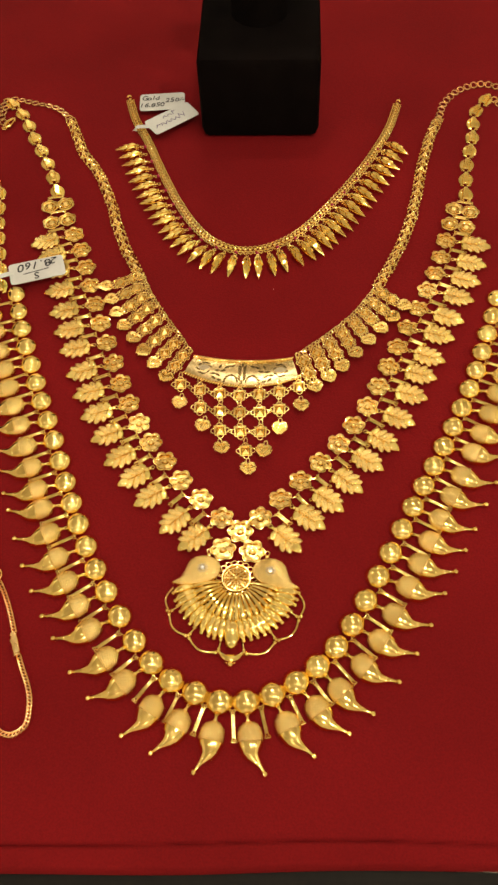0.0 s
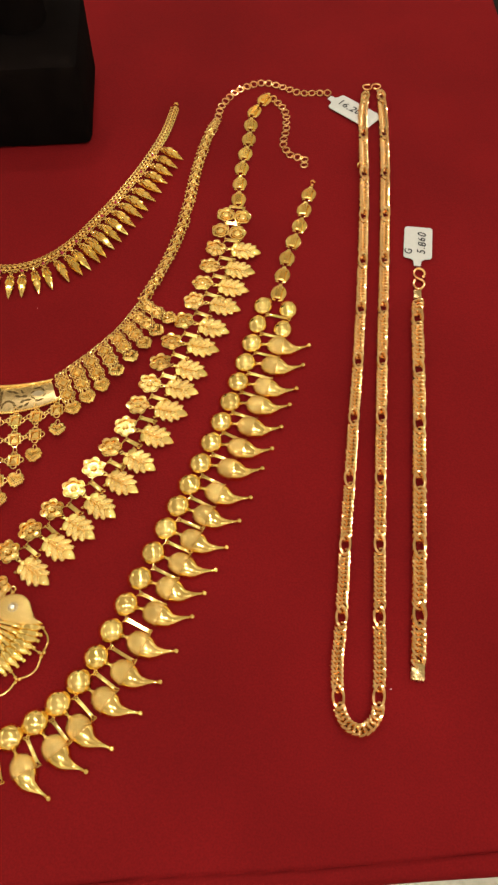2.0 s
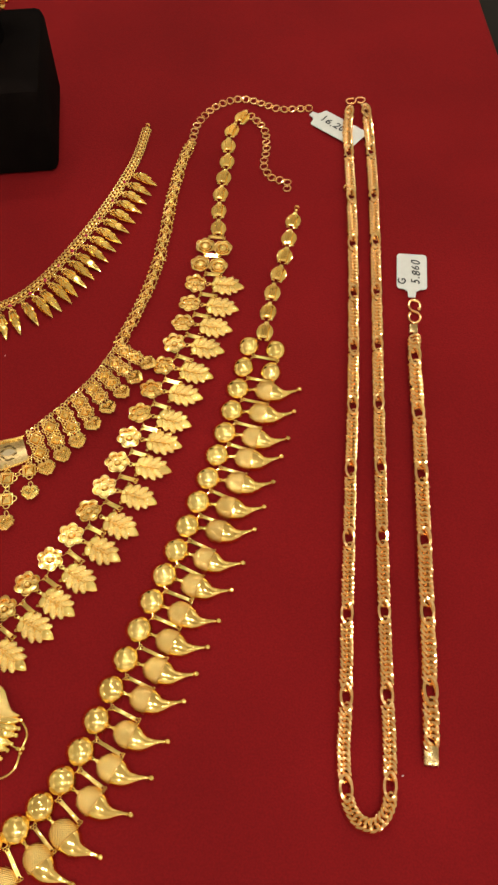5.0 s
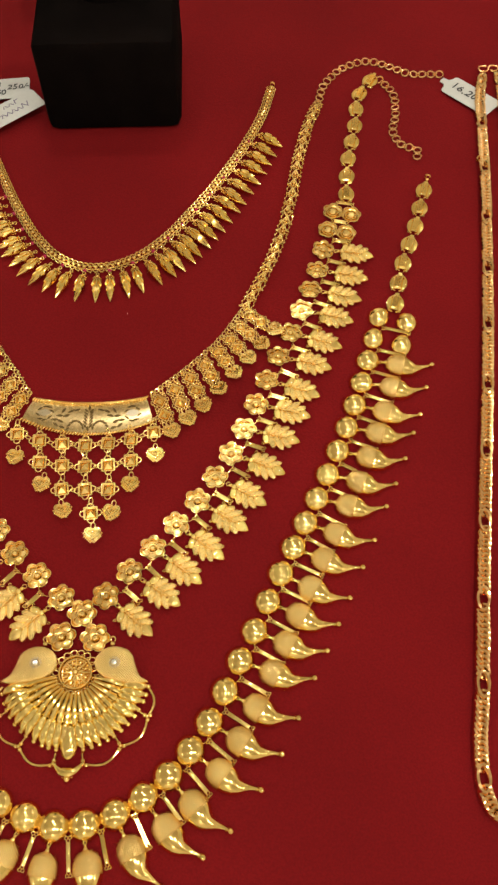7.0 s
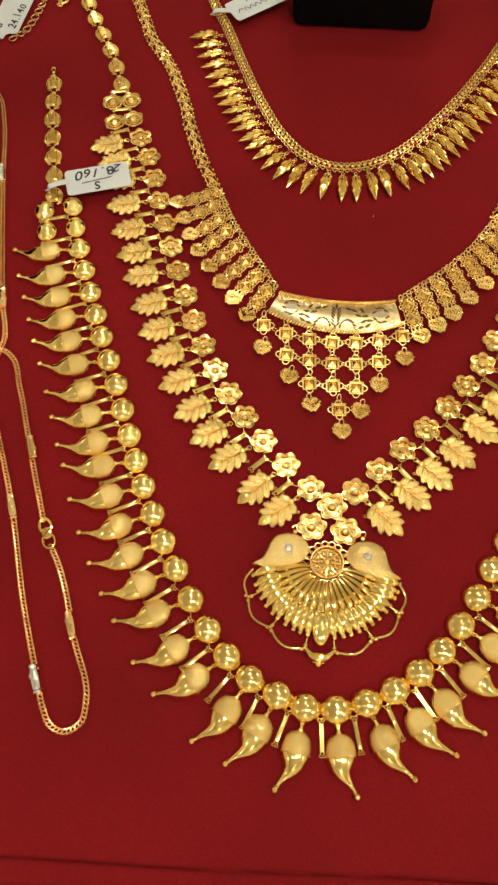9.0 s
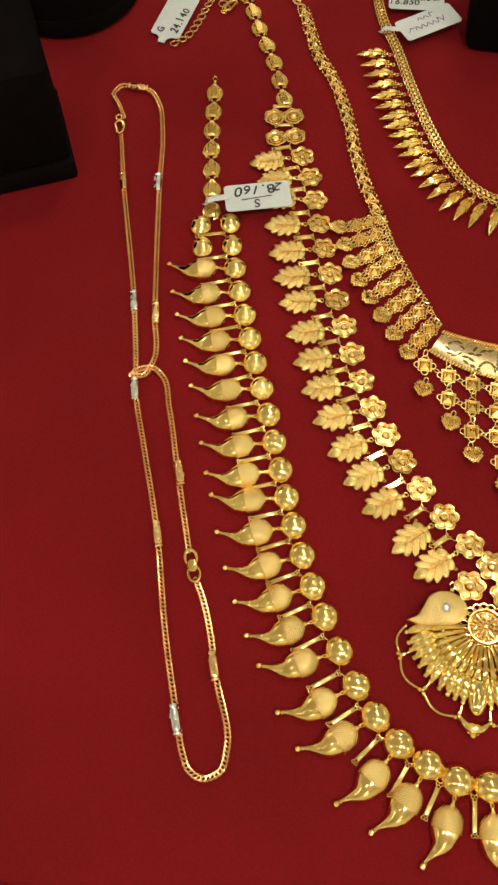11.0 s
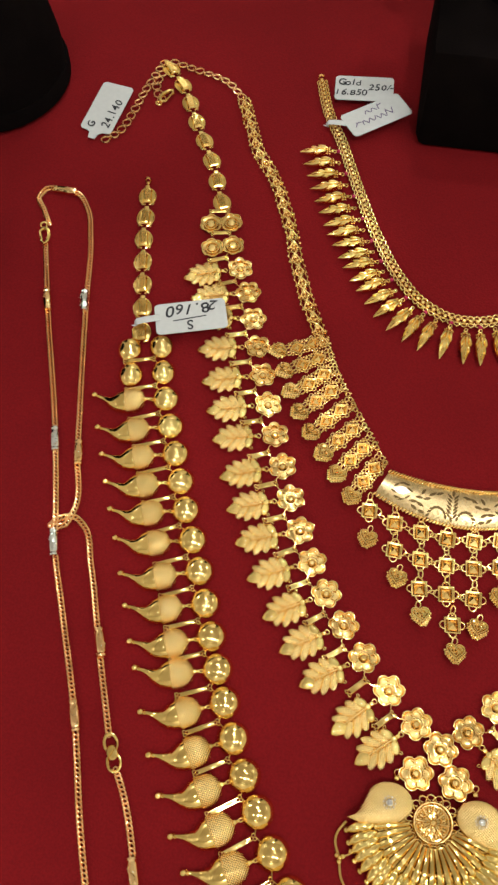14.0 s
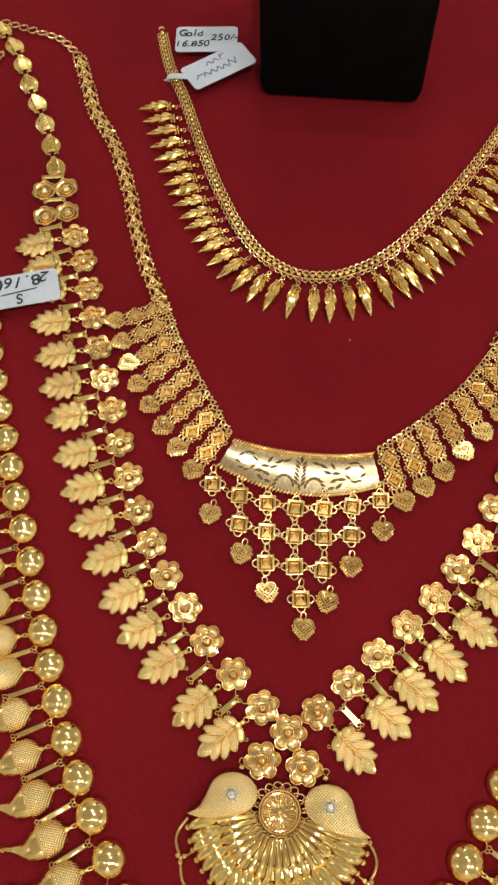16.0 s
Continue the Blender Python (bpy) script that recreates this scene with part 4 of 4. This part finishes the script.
def spike_shape(bm):
    """A carved pointed drop that hangs from 0 towards -y, 16 long: cut facets under a leaf in relief, grains at its neck."""
    turn = Matrix.Rotation(radians(90), 4, "X")
    lathe(bm, [(0.4, 3.6), (1.25, 4.4), (1.85, 6.2), (2.0, 8.4), (1.8, 10.4), (1.35, 12.6), (0.75, 14.8), (0.08, 16.4)], 10, Matrix.Translation((0, 0, 1.7)) @ turn)
    for x, y, t, w, n in ((-1.25, -6.6, 16, 0.6, 2.4), (1.25, -6.6, -16, 0.6, 2.4), (0, -7.2, 0, 0.62, 2.9), (-0.95, -9.9, 16, 0.5, 2.0), (0.95, -9.9, -16, 0.5, 2.0), (0, -12.2, 0, 0.4, 2.6)):
        ball(bm, 1.0, (x, y, 3.5 - 0.2 * abs(y + 7.5) - 0.35 * abs(x)), (w, n, 0.95), 8, -t)
    for z in (3.5, 4.6):
        for k in range(5):
            a = radians(-90 + 45 * k)
            ball(bm, 0.46, (1.35 * math.sin(a), -z - 0.2, 1.8 + 1.1 * math.cos(a)), seg=7)
    ball(bm, 0.8, (0, -2.5, 1.7), seg=9)
    hoop(bm, 0.6, 0.7, 0.24, (0, -1.4, 1.5), 20, 10, 5)


band_bead, spike_mesh = mesh("band_bead", band_bead_shape, gold_cast), mesh("pointed_drop", spike_shape, gold, sharp=24)
stone_mesh = mesh("stone", lambda bm: ball(bm, 0.8, (0, 0, 1.6), seg=9), ruby)
for s in A_BAND.even(2.35):
    part("band_bead", band_bead, spike_necklace, at_mm(*A_BAND.at(s), 0.1, A_BAND.turn(s) - 90 + jitter(3)))
for i in range(40):
    (x, y), (tx, ty) = A_ROOT.at(i * 36 / 39), A_TIP.at(i * 36 / 39)
    a = math.degrees(math.atan2(ty - y, tx - x)) + 90
    part("pointed_drop", spike_mesh, spike_necklace, at_mm(x, y, 0.1, a + jitter(2.5), 0, jitter(10), (1.03, math.dist((x, y), (tx, ty)) / 16.0, 1.0)))
    if i % 2 == 0:
        part("stone", stone_mesh, spike_necklace, at_mm(x, y, 0.2), "pink stone bead")
for s, d in ((0.0, -1), (A_BAND.s[-1], 1)):
    part("eye", eye_mesh, spike_necklace, at_mm(*A_BAND.at(s + d * 2.6), 0.2, A_BAND.turn(s) - 90 + (180 if d < 0 else 0)))

# ---- flat-link chain and bracelet ----


def curb_link_shape(width, length, wire, lift):
    """A ring twisted so that its neighbours pass over it on one side and under it on the other."""
    def build(bm):
        pts = []
        for k in range(16):
            a = 2 * math.pi * k / 16
            pts.append((width / 2 * math.cos(a), length / 2 * math.sin(a), wire + lift + lift * math.sin(2 * a)))
        tube(bm, pts, wire, 6, True, 0.9)
    return build


def long_link_shape(width, length, wire):
    def build(bm):
        pts = []
        for k in range(22):
            a = 2 * math.pi * k / 22
            pts.append((width / 2 * math.cos(a), length / 2 * math.sin(a), 1.1 + 0.3 * math.sin(2 * a)))
        tube(bm, pts, wire, 6, True, 0.9)
    return build


curb_chain = thing("curb_chain", 150, 245, "long flat gold curb chain with longer oval links, folded in two", "chain", "gold chains on the board")
curb = mesh("curb_link", curb_link_shape(3.7, 4.1, 0.72, 0.7), gold_rose, sharp=22)
oval = mesh("long_link", long_link_shape(3.7, 8.0, 0.82), gold_rose, sharp=22)
CURB = line((174.5, 402.0), (171.6, 391.0), (169.0, 373.0), (166.4, 354.0), (163.6, 335.0), (159.2, 308.9), (146.9, 242.4), (133.7, 179.0), (122.2, 121.6), (117.2, 95.0), (117.4, 88.0), (119.4, 83.6), (123.5, 81.8), (127.6, 84.0), (130.3, 89.5),
            (131.9, 97.0), (135.9, 121.0), (145.6, 177.6), (157.0, 241.3), (169.1, 307.7), (178.3, 363.2), (182.2, 393.0), (183.0, 402.5))


def link_row(owner, way, step, every, small, large, at):
    """Flat links along a line; every so often three of them make room for one long open link, one of them at the given place."""
    s0 = way.near(*at)
    first = math.ceil((-s0 - 2.2) / step)
    for k in range(first, int((way.s[-1] - s0) / step) + 1):
        here = k % every
        t = s0 + k * step
        if here in (1, every - 1) and step < t < way.s[-1] - step:
            continue
        t += {2: 0.35, every - 2: -0.35}.get(here, 0.0)
        data, name = (large, "long_link") if here == 0 else (small, "chain_link")
        part(name, data, owner, at_mm(*way.at(t), 1.3 if here == 0 else 0.3, way.turn(t) - 90 + (0 if here == 0 else -10) + jitter(3), 0, jitter(5)))


link_row(curb_chain, CURB, 1.781, 16, curb, oval, (117.3, 93.3))
end_plate = mesh("end_plate", lambda bm: block(bm, (3.4, 4.6, 1.6), (0, 0, 0.9), bevel=0.35), gold_plate)


def s_hook_shape(bm):
    up = [(2.0 * math.cos(radians(a)), 2.4 + 2.3 * math.sin(radians(a)), 1.2) for a in range(-35, 246, 20)]
    low = [(2.0 * math.cos(radians(a)), -2.4 + 2.3 * math.sin(radians(a)), 1.2) for a in range(65, -216, -20)]
    tube(bm, up + low, 0.48, 8)
    ball(bm, 0.75, up[0], seg=9)
    ball(bm, 0.75, low[-1], seg=9)


s_hook = mesh("s_hook", s_hook_shape, gold_copper)
part("end_plate", end_plate, curb_chain, at_mm(175.3, 404.5, 0.4, -22))
part("end_plate", end_plate, curb_chain, at_mm(183.2, 405.2, 0.4, 8))
part("hook", s_hook, curb_chain, at_mm(179.3, 410.2, 0.4, 92))
part("eye", eye_mesh, curb_chain, at_mm(163.4, 351.0, 0.6, 40))

bracelet = thing("bracelet", 162, 185, "flat gold curb-link bracelet with a box clasp", "bracelet", "gold chains on the board")
wide_curb = mesh("bracelet_link", curb_link_shape(4.3, 4.7, 0.84, 0.85), gold_rose, sharp=22)
wide_oval = mesh("bracelet_long_link", long_link_shape(4.3, 9.2, 0.95), gold_rose, sharp=22)
BRACE = line((147.2, 105.5), (152.2, 130.8), (160.2, 173.4), (169.7, 225.2), (174.9, 256.0), (176.2, 262.0))
link_row(bracelet, BRACE, 2.09, 13, wide_curb, wide_oval, (150.4, 119.8))
part("end_plate", end_plate, bracelet, at_mm(177.2, 267.6, 0.3, -11))
part("hook", s_hook, bracelet, at_mm(179.6, 276.6, 0.1, -12, 0, 0, (1.2, 1.3, 1)))
part("clasp", mesh("box_clasp", lambda bm: (block(bm, (5.0, 6.6, 2.2), (0, 0, 1.2), bevel=0.7), block(bm, (3.6, 0.5, 0.4), (0, -2.0, 2.4), bevel=0.1), block(bm, (3.6, 0.4, 0.4), (0, -2.9, 2.2), bevel=0.1)), gold_plate), bracelet, at_mm(145.9, 99.8, 0.1, -12), "smooth gold box clasp")

# ---- thin chain with tube beads ----
thin_chain = thing("thin_chain", -124, 200, "thin gold rope chain with gold and white tube beads", "chain", "gold chains on the board")
THIN = line((-164.6, 324.5), (-168.0, 330.6), (-171.5, 336.8), (-169.5, 341.2), (-163.5, 341.5), (-157.0, 340.4), (-151.0, 332.8), (-146.6, 318.5), (-142.0, 291.0), (-137.5, 265.5), (-131.1, 230.5), (-127.6, 208.5), (-129.4, 204.3), (-133.5, 203.8),
            (-131.0, 206.6), (-126.4, 207.4), (-122.6, 204.6), (-117.8, 192.8), (-109.4, 167.3), (-101.2, 143.5))
THIN_LOW = line((-96.8, 133.5), (-95.0, 130.5), (-84.6, 103.5), (-78.6, 86.0), (-79.4, 79.6), (-84.0, 76.8), (-88.6, 78.6), (-91.0, 82.5), (-94.6, 92.0), (-102.6, 114.4), (-112.4, 147.4), (-123.5, 177.5), (-129.8, 194.5), (-134.2, 213.0), (-139.8, 235.0), (-155.6, 287.0), (-163.2, 314.0))


def strand_shape(way):
    """A fine chain: small twisted rings, each passing through the next."""
    def build(bm):
        for s in way.even(1.3):
            x, y = way.at(s)
            m = Matrix.Translation((x, y, 0)) @ Matrix.Rotation(radians(way.turn(s) - 90), 4, "Z")
            ring = []
            for k in range(10):
                a = 2 * math.pi * k / 10
                ring.append(m @ Vector((0.82 * math.cos(a), 1.3 * math.sin(a), 0.75 + 0.3 * math.sin(2 * a))))
            tube(bm, ring, 0.4, 6, True)
    return build


part("strand", mesh("strand", strand_shape(THIN), gold_copper), thin_chain, at_mm(0, 0, 0), "", "stuff")
part("strand", mesh("strand", strand_shape(THIN_LOW), gold_copper), thin_chain, at_mm(0, 0, 0), "", "stuff")


def tube_bead_shape(bm):
    lathe(bm, [(1.0, -4.4), (1.45, -4.4), (1.6, -3.8), (1.3, -3.3), (1.55, -2.6), (1.6, 0), (1.55, 2.6), (1.3, 3.3), (1.6, 3.8), (1.45, 4.4), (1.0, 4.4)], 14, Matrix.Translation((0, 0, 1.5)) @ Matrix.Rotation(radians(90), 4, "X"))
    for k in range(7):
        ball(bm, 0.34, (0.9 * math.sin(k * 1.1), -2.4 + 0.8 * k, 2.9), (1, 1.3, 0.7), 7, 40)
    tube(bm, [(0.8 * math.sin(0.9 * k), -2.8 + 0.7 * k, 2.95) for k in range(9)], 0.22, 6)


bead_gold, bead_white = mesh("tube_bead", tube_bead_shape, gold_rose), mesh("tube_bead_white", tube_bead_shape, silver)
for way, x, y, white in ((THIN, -161.5, 343.4, 0), (THIN, -141.8, 290.6, 1), (THIN_LOW, -156.2, 289.0, 0), (THIN_LOW, -139.5, 233.8, 1), (THIN, -130.9, 229.9, 0), (THIN_LOW, -130.8, 198.0, 1),
                         (THIN_LOW, -112.4, 146.4, 0), (THIN, -110.2, 168.4, 0), (THIN_LOW, -86.6, 108.3, 0), (THIN_LOW, -94.6, 91.6, 1)):
    s = way.near(x, y)
    part("tube_bead", bead_white if white else bead_gold, thin_chain, at_mm(*way.at(s), 0.05, way.turn(s) - 90, 0, jitter(30)), "white metal tube bead" if white else "carved gold tube bead")
part("clasp", clasp_mesh, thin_chain, at_mm(-164.6, 317.6, 0.1, 15), "gold lobster clasp")


def ring_clasp_shape(bm):
    hoop(bm, 2.9, 3.3, 0.75, (0, 3.4, 1.3), 6, 20, 7)
    hoop(bm, 2.9, 3.3, 0.75, (0, -3.4, 1.3), -6, 20, 7)
    lathe(bm, [(2.4, 0), (2.6, 0.6), (2.2, 1.0), (1.0, 1.2)], 20, Matrix.Translation((0, 0, 1.7)))
    tube(bm, [(-1.8, -1.2, 2.9), (0, 0.1, 3.1), (1.8, 1.3, 2.9)], 0.35, 6)


part("ring_clasp", mesh("ring_clasp", ring_clasp_shape, gold), thin_chain, at_mm(-98.9, 138.2, 0.1, 22, 0, 0, (0.66, 0.8, 0.8)), "pair of gold rings with a disc")

# ---- paper price tags ----


def tag_card(w, h, neck=0.0):
    """A rounded card, w along x; neck: a tongue at its left end."""
    def build(bm):
        r = 1.6
        pts = []
        for cx, cy, a0 in ((w / 2 - r, h / 2 - r, 0), (-w / 2 + r, h / 2 - r, 90), (-w / 2 + r, -h / 2 + r, 180), (w / 2 - r, -h / 2 + r, 270)):
            for k in range(5):
                a = radians(a0 + 22.5 * k)
                pts.append((cx + r * math.cos(a), cy + r * math.sin(a)))
            if neck and a0 == 90:
                pts += [(-w / 2 - 0.2, 3.4), (-w / 2 - 1.3, 1.9), (-w / 2 - neck, 1.5), (-w / 2 - neck, -1.5), (-w / 2 - 1.3, -1.9), (-w / 2 - 0.2, -3.4)]
        ring = [bm.verts.new((x, y, 0.12 * math.sin(x * 0.11))) for x, y in pts]
        face = bm.faces.new(ring)
        made = bmesh.ops.extrude_face_region(bm, geom=[face])
        for v in made["geom"]:
            if isinstance(v, bmesh.types.BMVert):
                v.co.z += 0.28
    return build


def writing(text, size):
    """Handwriting: each sign leans, grows and shifts a little."""
    bm, x = bmesh.new(), 0.0
    for sign in text:
        curve = bpy.data.curves.new("writing", "FONT")
        curve.body, curve.size, curve.align_x, curve.extrude, curve.offset = sign, size * MM, "CENTER", 0.00003, 0.00005 + 0.00003 * rng.random()
        curve.shear = 0.18 + jitter(0.12)
        holder = bpy.data.objects.new("writing", curve)
        data = bpy.data.meshes.new_from_object(holder)
        bpy.data.objects.remove(holder)
        step = size * (0.3 if sign in ".,/-" else 0.36 if sign == "l" else 0.56)
        x += step / 2
        data.transform(at_mm(x, -0.36 * size + jitter(0.05 * size), 0, jitter(7), 0, 0, (1 + jitter(0.1), 1 + jitter(0.12), 1)))
        x += step / 2
        bm.from_mesh(data)
        bpy.data.meshes.remove(data)
    bmesh.ops.translate(bm, verts=bm.verts, vec=(-x / 2 * MM, 0, 0))
    data = bpy.data.meshes.new("writing")
    bm.to_mesh(data)
    bm.free()
    data.materials.append(ink)
    return data


def price_tag(x, y, z, turn, w, h, label, lines=(), strokes=(), neck=0.0, tilt=0.0, loop=None, lean=0.0):
    tag = thing("price_tag", x, y, label, "price tag", "price tags", z)
    m = at_mm(x, y, z, turn, lean, tilt)
    card = part("card", mesh("card", tag_card(w, h, neck), paper, False), tag, m, "white card")
    for text, tx, ty, size, spin in lines:
        part("writing", writing(text, size), card, m @ at_mm(tx, ty, 0.46, spin), "black handwritten figures")
    for sx, sy, length, spin, mat in strokes:
        part("stroke", mesh("stroke", lambda bm: block(bm, (length, 0.42, 0.1), (0, 0, 0), bevel=0.04), mat, False), card, m @ at_mm(sx, sy, 0.42, spin), "pen stroke")
    if loop:
        strap = [(-3.4, 0, 1.4), (-3.2, 0, 2.4), (-2.5, 0, 3.6), (0, 0, 4.2), (2.4, 0, 4.4), (6.0, 0, 4.6)]
        part("loop", mesh("loop", lambda bm: tube(bm, strap, 1.35, 10, flat=0.18), paper), tag, at_mm(*loop), "white paper band")
    return tag


price_tag(-102.0, 287.0, 4.2, 195.5, 25.5, 12.8, "white card tag with a handwritten weight on the ball necklace", [("28.160", -1.0, -2.9, 6.2, 0), ("S", 0.5, 3.7, 5.4, 0)], [(0.5, 0.9, 12.0, 4, ink)], loop=(-118.5, 283.0, 0.6, 15))
price_tag(-154.9, 386.0, 1.6, 79.0, 26.0, 13.6, "white card tag with a handwritten weight on a ring chain", [("24.140", -3.0, -3.2, 5.0, 0), ("G", -10.0, 2.9, 4.2, 0)], neck=4.0, tilt=-2)
price_tag(167.5, 392.0, 1.2, -47.0, 26.0, 12.6, "white card tag with a handwritten weight under the curb chain", [("16.20", -4.0, 0.5, 5.6, 0)], neck=4.0)
price_tag(183.2, 298.2, 1.2, 78.0, 19.5, 13.0, "white card tag with a handwritten weight on the bracelet", [("5.860", -0.5, -1.4, 5.4, 0), ("G", -6.0, 4.2, 4.6, 0)], neck=4.5)
price_tag(-50.6, 408.0, 3.2, 2.5, 24.0, 13.6, "white card tag with handwriting tied to the drop necklace", [("Gold", -6.0, 3.2, 4.6, 0), ("16.850", -5.5, -2.6, 4.4, 0), ("250/-", 6.5, 1.0, 4.6, 4)])
price_tag(-44.5, 392.5, 4.6, 35.5, 27.0, 12.8, "white card tag with faint upside-down handwriting on the drop necklace", [],
          [(-10.0, -1.5, 2.2, 50, ink_blue), (-8.6, -0.6, 2.4, -10, ink_blue), (-7.0, -1.6, 2.2, 75, ink_blue), (-5.6, -1.4, 2.6, -55, ink_blue), (-4.2, -1.5, 2.6, 60, ink_blue), (-2.8, -1.5, 2.4, -60, ink_blue), (-1.4, -1.4, 2.4, 65, ink_blue), (0.0, -1.5, 2.4, -60, ink_blue),
           (1.3, -1.5, 2.4, 60, ink_blue), (2.6, -1.6, 2.2, -60, ink_blue), (4.0, -0.9, 3.6, 75, ink_blue), (5.4, -0.9, 3.4, -55, ink_blue), (6.8, -0.9, 3.6, 70, ink_blue), (-3.4, 3.0, 2.0, 60, ink_blue), (-2.0, 3.0, 2.0, -60, ink_blue), (-0.6, 3.0, 2.0, 60, ink_blue), (0.9, 3.0, 2.0, -50, ink_blue), (2.6, 3.6, 3.0, 80, ink_blue), (3.6, 4.4, 2.0, 10, ink_blue)], loop=(-60.8, 387.0, 0.0, -6))

# ---- black velvet stands ----


def stand_block(bm):
    block(bm, (60.5, 61, 46), (0, 0, 23), bevel=4.0)


def stand_column(bm):
    tube(bm, [(0, 0, 43), (0, 0, 60), (0, 0, 78), (0, 0, 98), (0, 0, 112)], [14.5, 13.5, 13.0, 13.0, 12.0], 20)


def stand_arm(bm):
    tube(bm, [(-34, 0, 92), (-31, 0, 92), (0, 0, 94), (31, 0, 92), (34, 0, 92)], [8, 10.5, 11, 10.5, 8], 18)


earring_stand = thing("earring_stand", 2.5, 412, "black velvet earring stand with a block base and crossbar", "display stand", "black velvet stands")
part("base", mesh("stand_base", stand_block, black_velvet), earring_stand, at_mm(2.7, 411.2, 0, -1.5))
part("column", mesh("stand_column", stand_column, black_velvet), earring_stand, at_mm(2.5, 420, 0))
part("crossbar", mesh("stand_arm", stand_arm, black_velvet), earring_stand, at_mm(2.5, 420, 0, -2))


def tassel_top(bm):
    lathe(bm, [(1.0, 0), (5.6, 0), (6.4, 1.0), (5.4, 1.9), (3.6, 1.6), (2.2, 2.4), (0.8, 2.8)], 28, Matrix.Translation((0, 0, 88)) @ Matrix.Rotation(radians(90), 4, "X"), scallop(9, 0.2))
    for k in range(9):
        ball(bm, 0.9, (-5.6 + 1.4 * k, -0.8, 82.0 + 0.14 * (k - 4) ** 2), seg=8)


def tassel_wire(bm):
    tube(bm, [(0, -0.6, 0), (0, -0.6, -14)], 0.95, 10)
    for k in range(14):
        hoop(bm, 0.9, 0.9, 0.14, (0, -0.6, -0.5 - k), 0, 10, 4)


earring_top, earring_wire = mesh("earring_top", tassel_top, gold), mesh("tassel_wire", tassel_wire, gold)
earring_bead = mesh("tassel_bead", lambda bm: ball(bm, 1.35, (0, -0.6, 0), seg=12), gold)
for ex, ey, lift in ((-16.8, 408.0, -1.0), (21.4, 407.0, 1.0)):
    ear = thing("earring", ex, ey, "gold tassel earring with small ball ends hanging on the velvet stand", "earring", "tassel earrings", 66)
    part("top", earring_top, ear, at_mm(ex, ey, lift))
    for k in range(5):
        x = -4.2 + 2.1 * k
        drop = 3.0 * (2 - abs(k - 2))
        part("tassel", earring_wire, ear, at_mm(ex + x, ey, 82.0 + lift, 0, 0, 0, (1, 1, (8.0 + drop) / 14)))
        part("bead", earring_bead, ear, at_mm(ex + x * 1.12, ey, 73.2 + lift - drop))

round_stand = thing("bust_stand", -207, 398, "rounded black velvet jewellery stand", "display stand", "black velvet stands")
part("base", mesh("bust_base", lambda bm: lathe(bm, [(31.0, 0), (33.0, 2.0), (33.2, 7), (32.6, 9)], 40), black_velvet), round_stand, at_mm(-207, 398, 0))
part("body", mesh("bust_body", lambda bm: lathe(bm, [(32.0, 9), (31.8, 18), (30.0, 32), (26.0, 46), (22.0, 60), (18, 70), (12, 76), (6, 78)], 40), black_velvet), round_stand, at_mm(-207, 398, 0))
tall_stand = thing("velvet_stand", -214, 296, "black velvet display block standing on the red board", "display stand", "black velvet stands", turn=25.0)
part("foot", mesh("velvet_foot", lambda bm: block(bm, (66, 44, 9), (0, 0, 4.5), bevel=1.5), black_velvet), tall_stand, at_mm(-214, 296, 0, 25))
part("body", mesh("velvet_body", lambda bm: block(bm, (64.5, 42.5, 43), (0, 0, 30.5), bevel=2.5), black_velvet), tall_stand, at_mm(-214, 296, 0, 25))

# ---- lint on the velvet ----


def lint_shape(bm):
    for x, y, r, t in ((135.9, 95.1, 0.26, 20), (7.9, 276.3, 0.17, 70)):
        ball(bm, r, (x, y, 0.1), (1.8, 0.8, 0.6), 6, t)


lint = thing("lint", 35, 170, "a few pale specks of lint on the red velvet", "lint", data=mesh("lint", lambda bm: (lint_shape(bm), bmesh.ops.translate(bm, verts=bm.verts[:], vec=(-35, -170, 0))), paper))
tagged(lint, "a few pale specks of lint on the red velvet", "lint", "", "stuff")
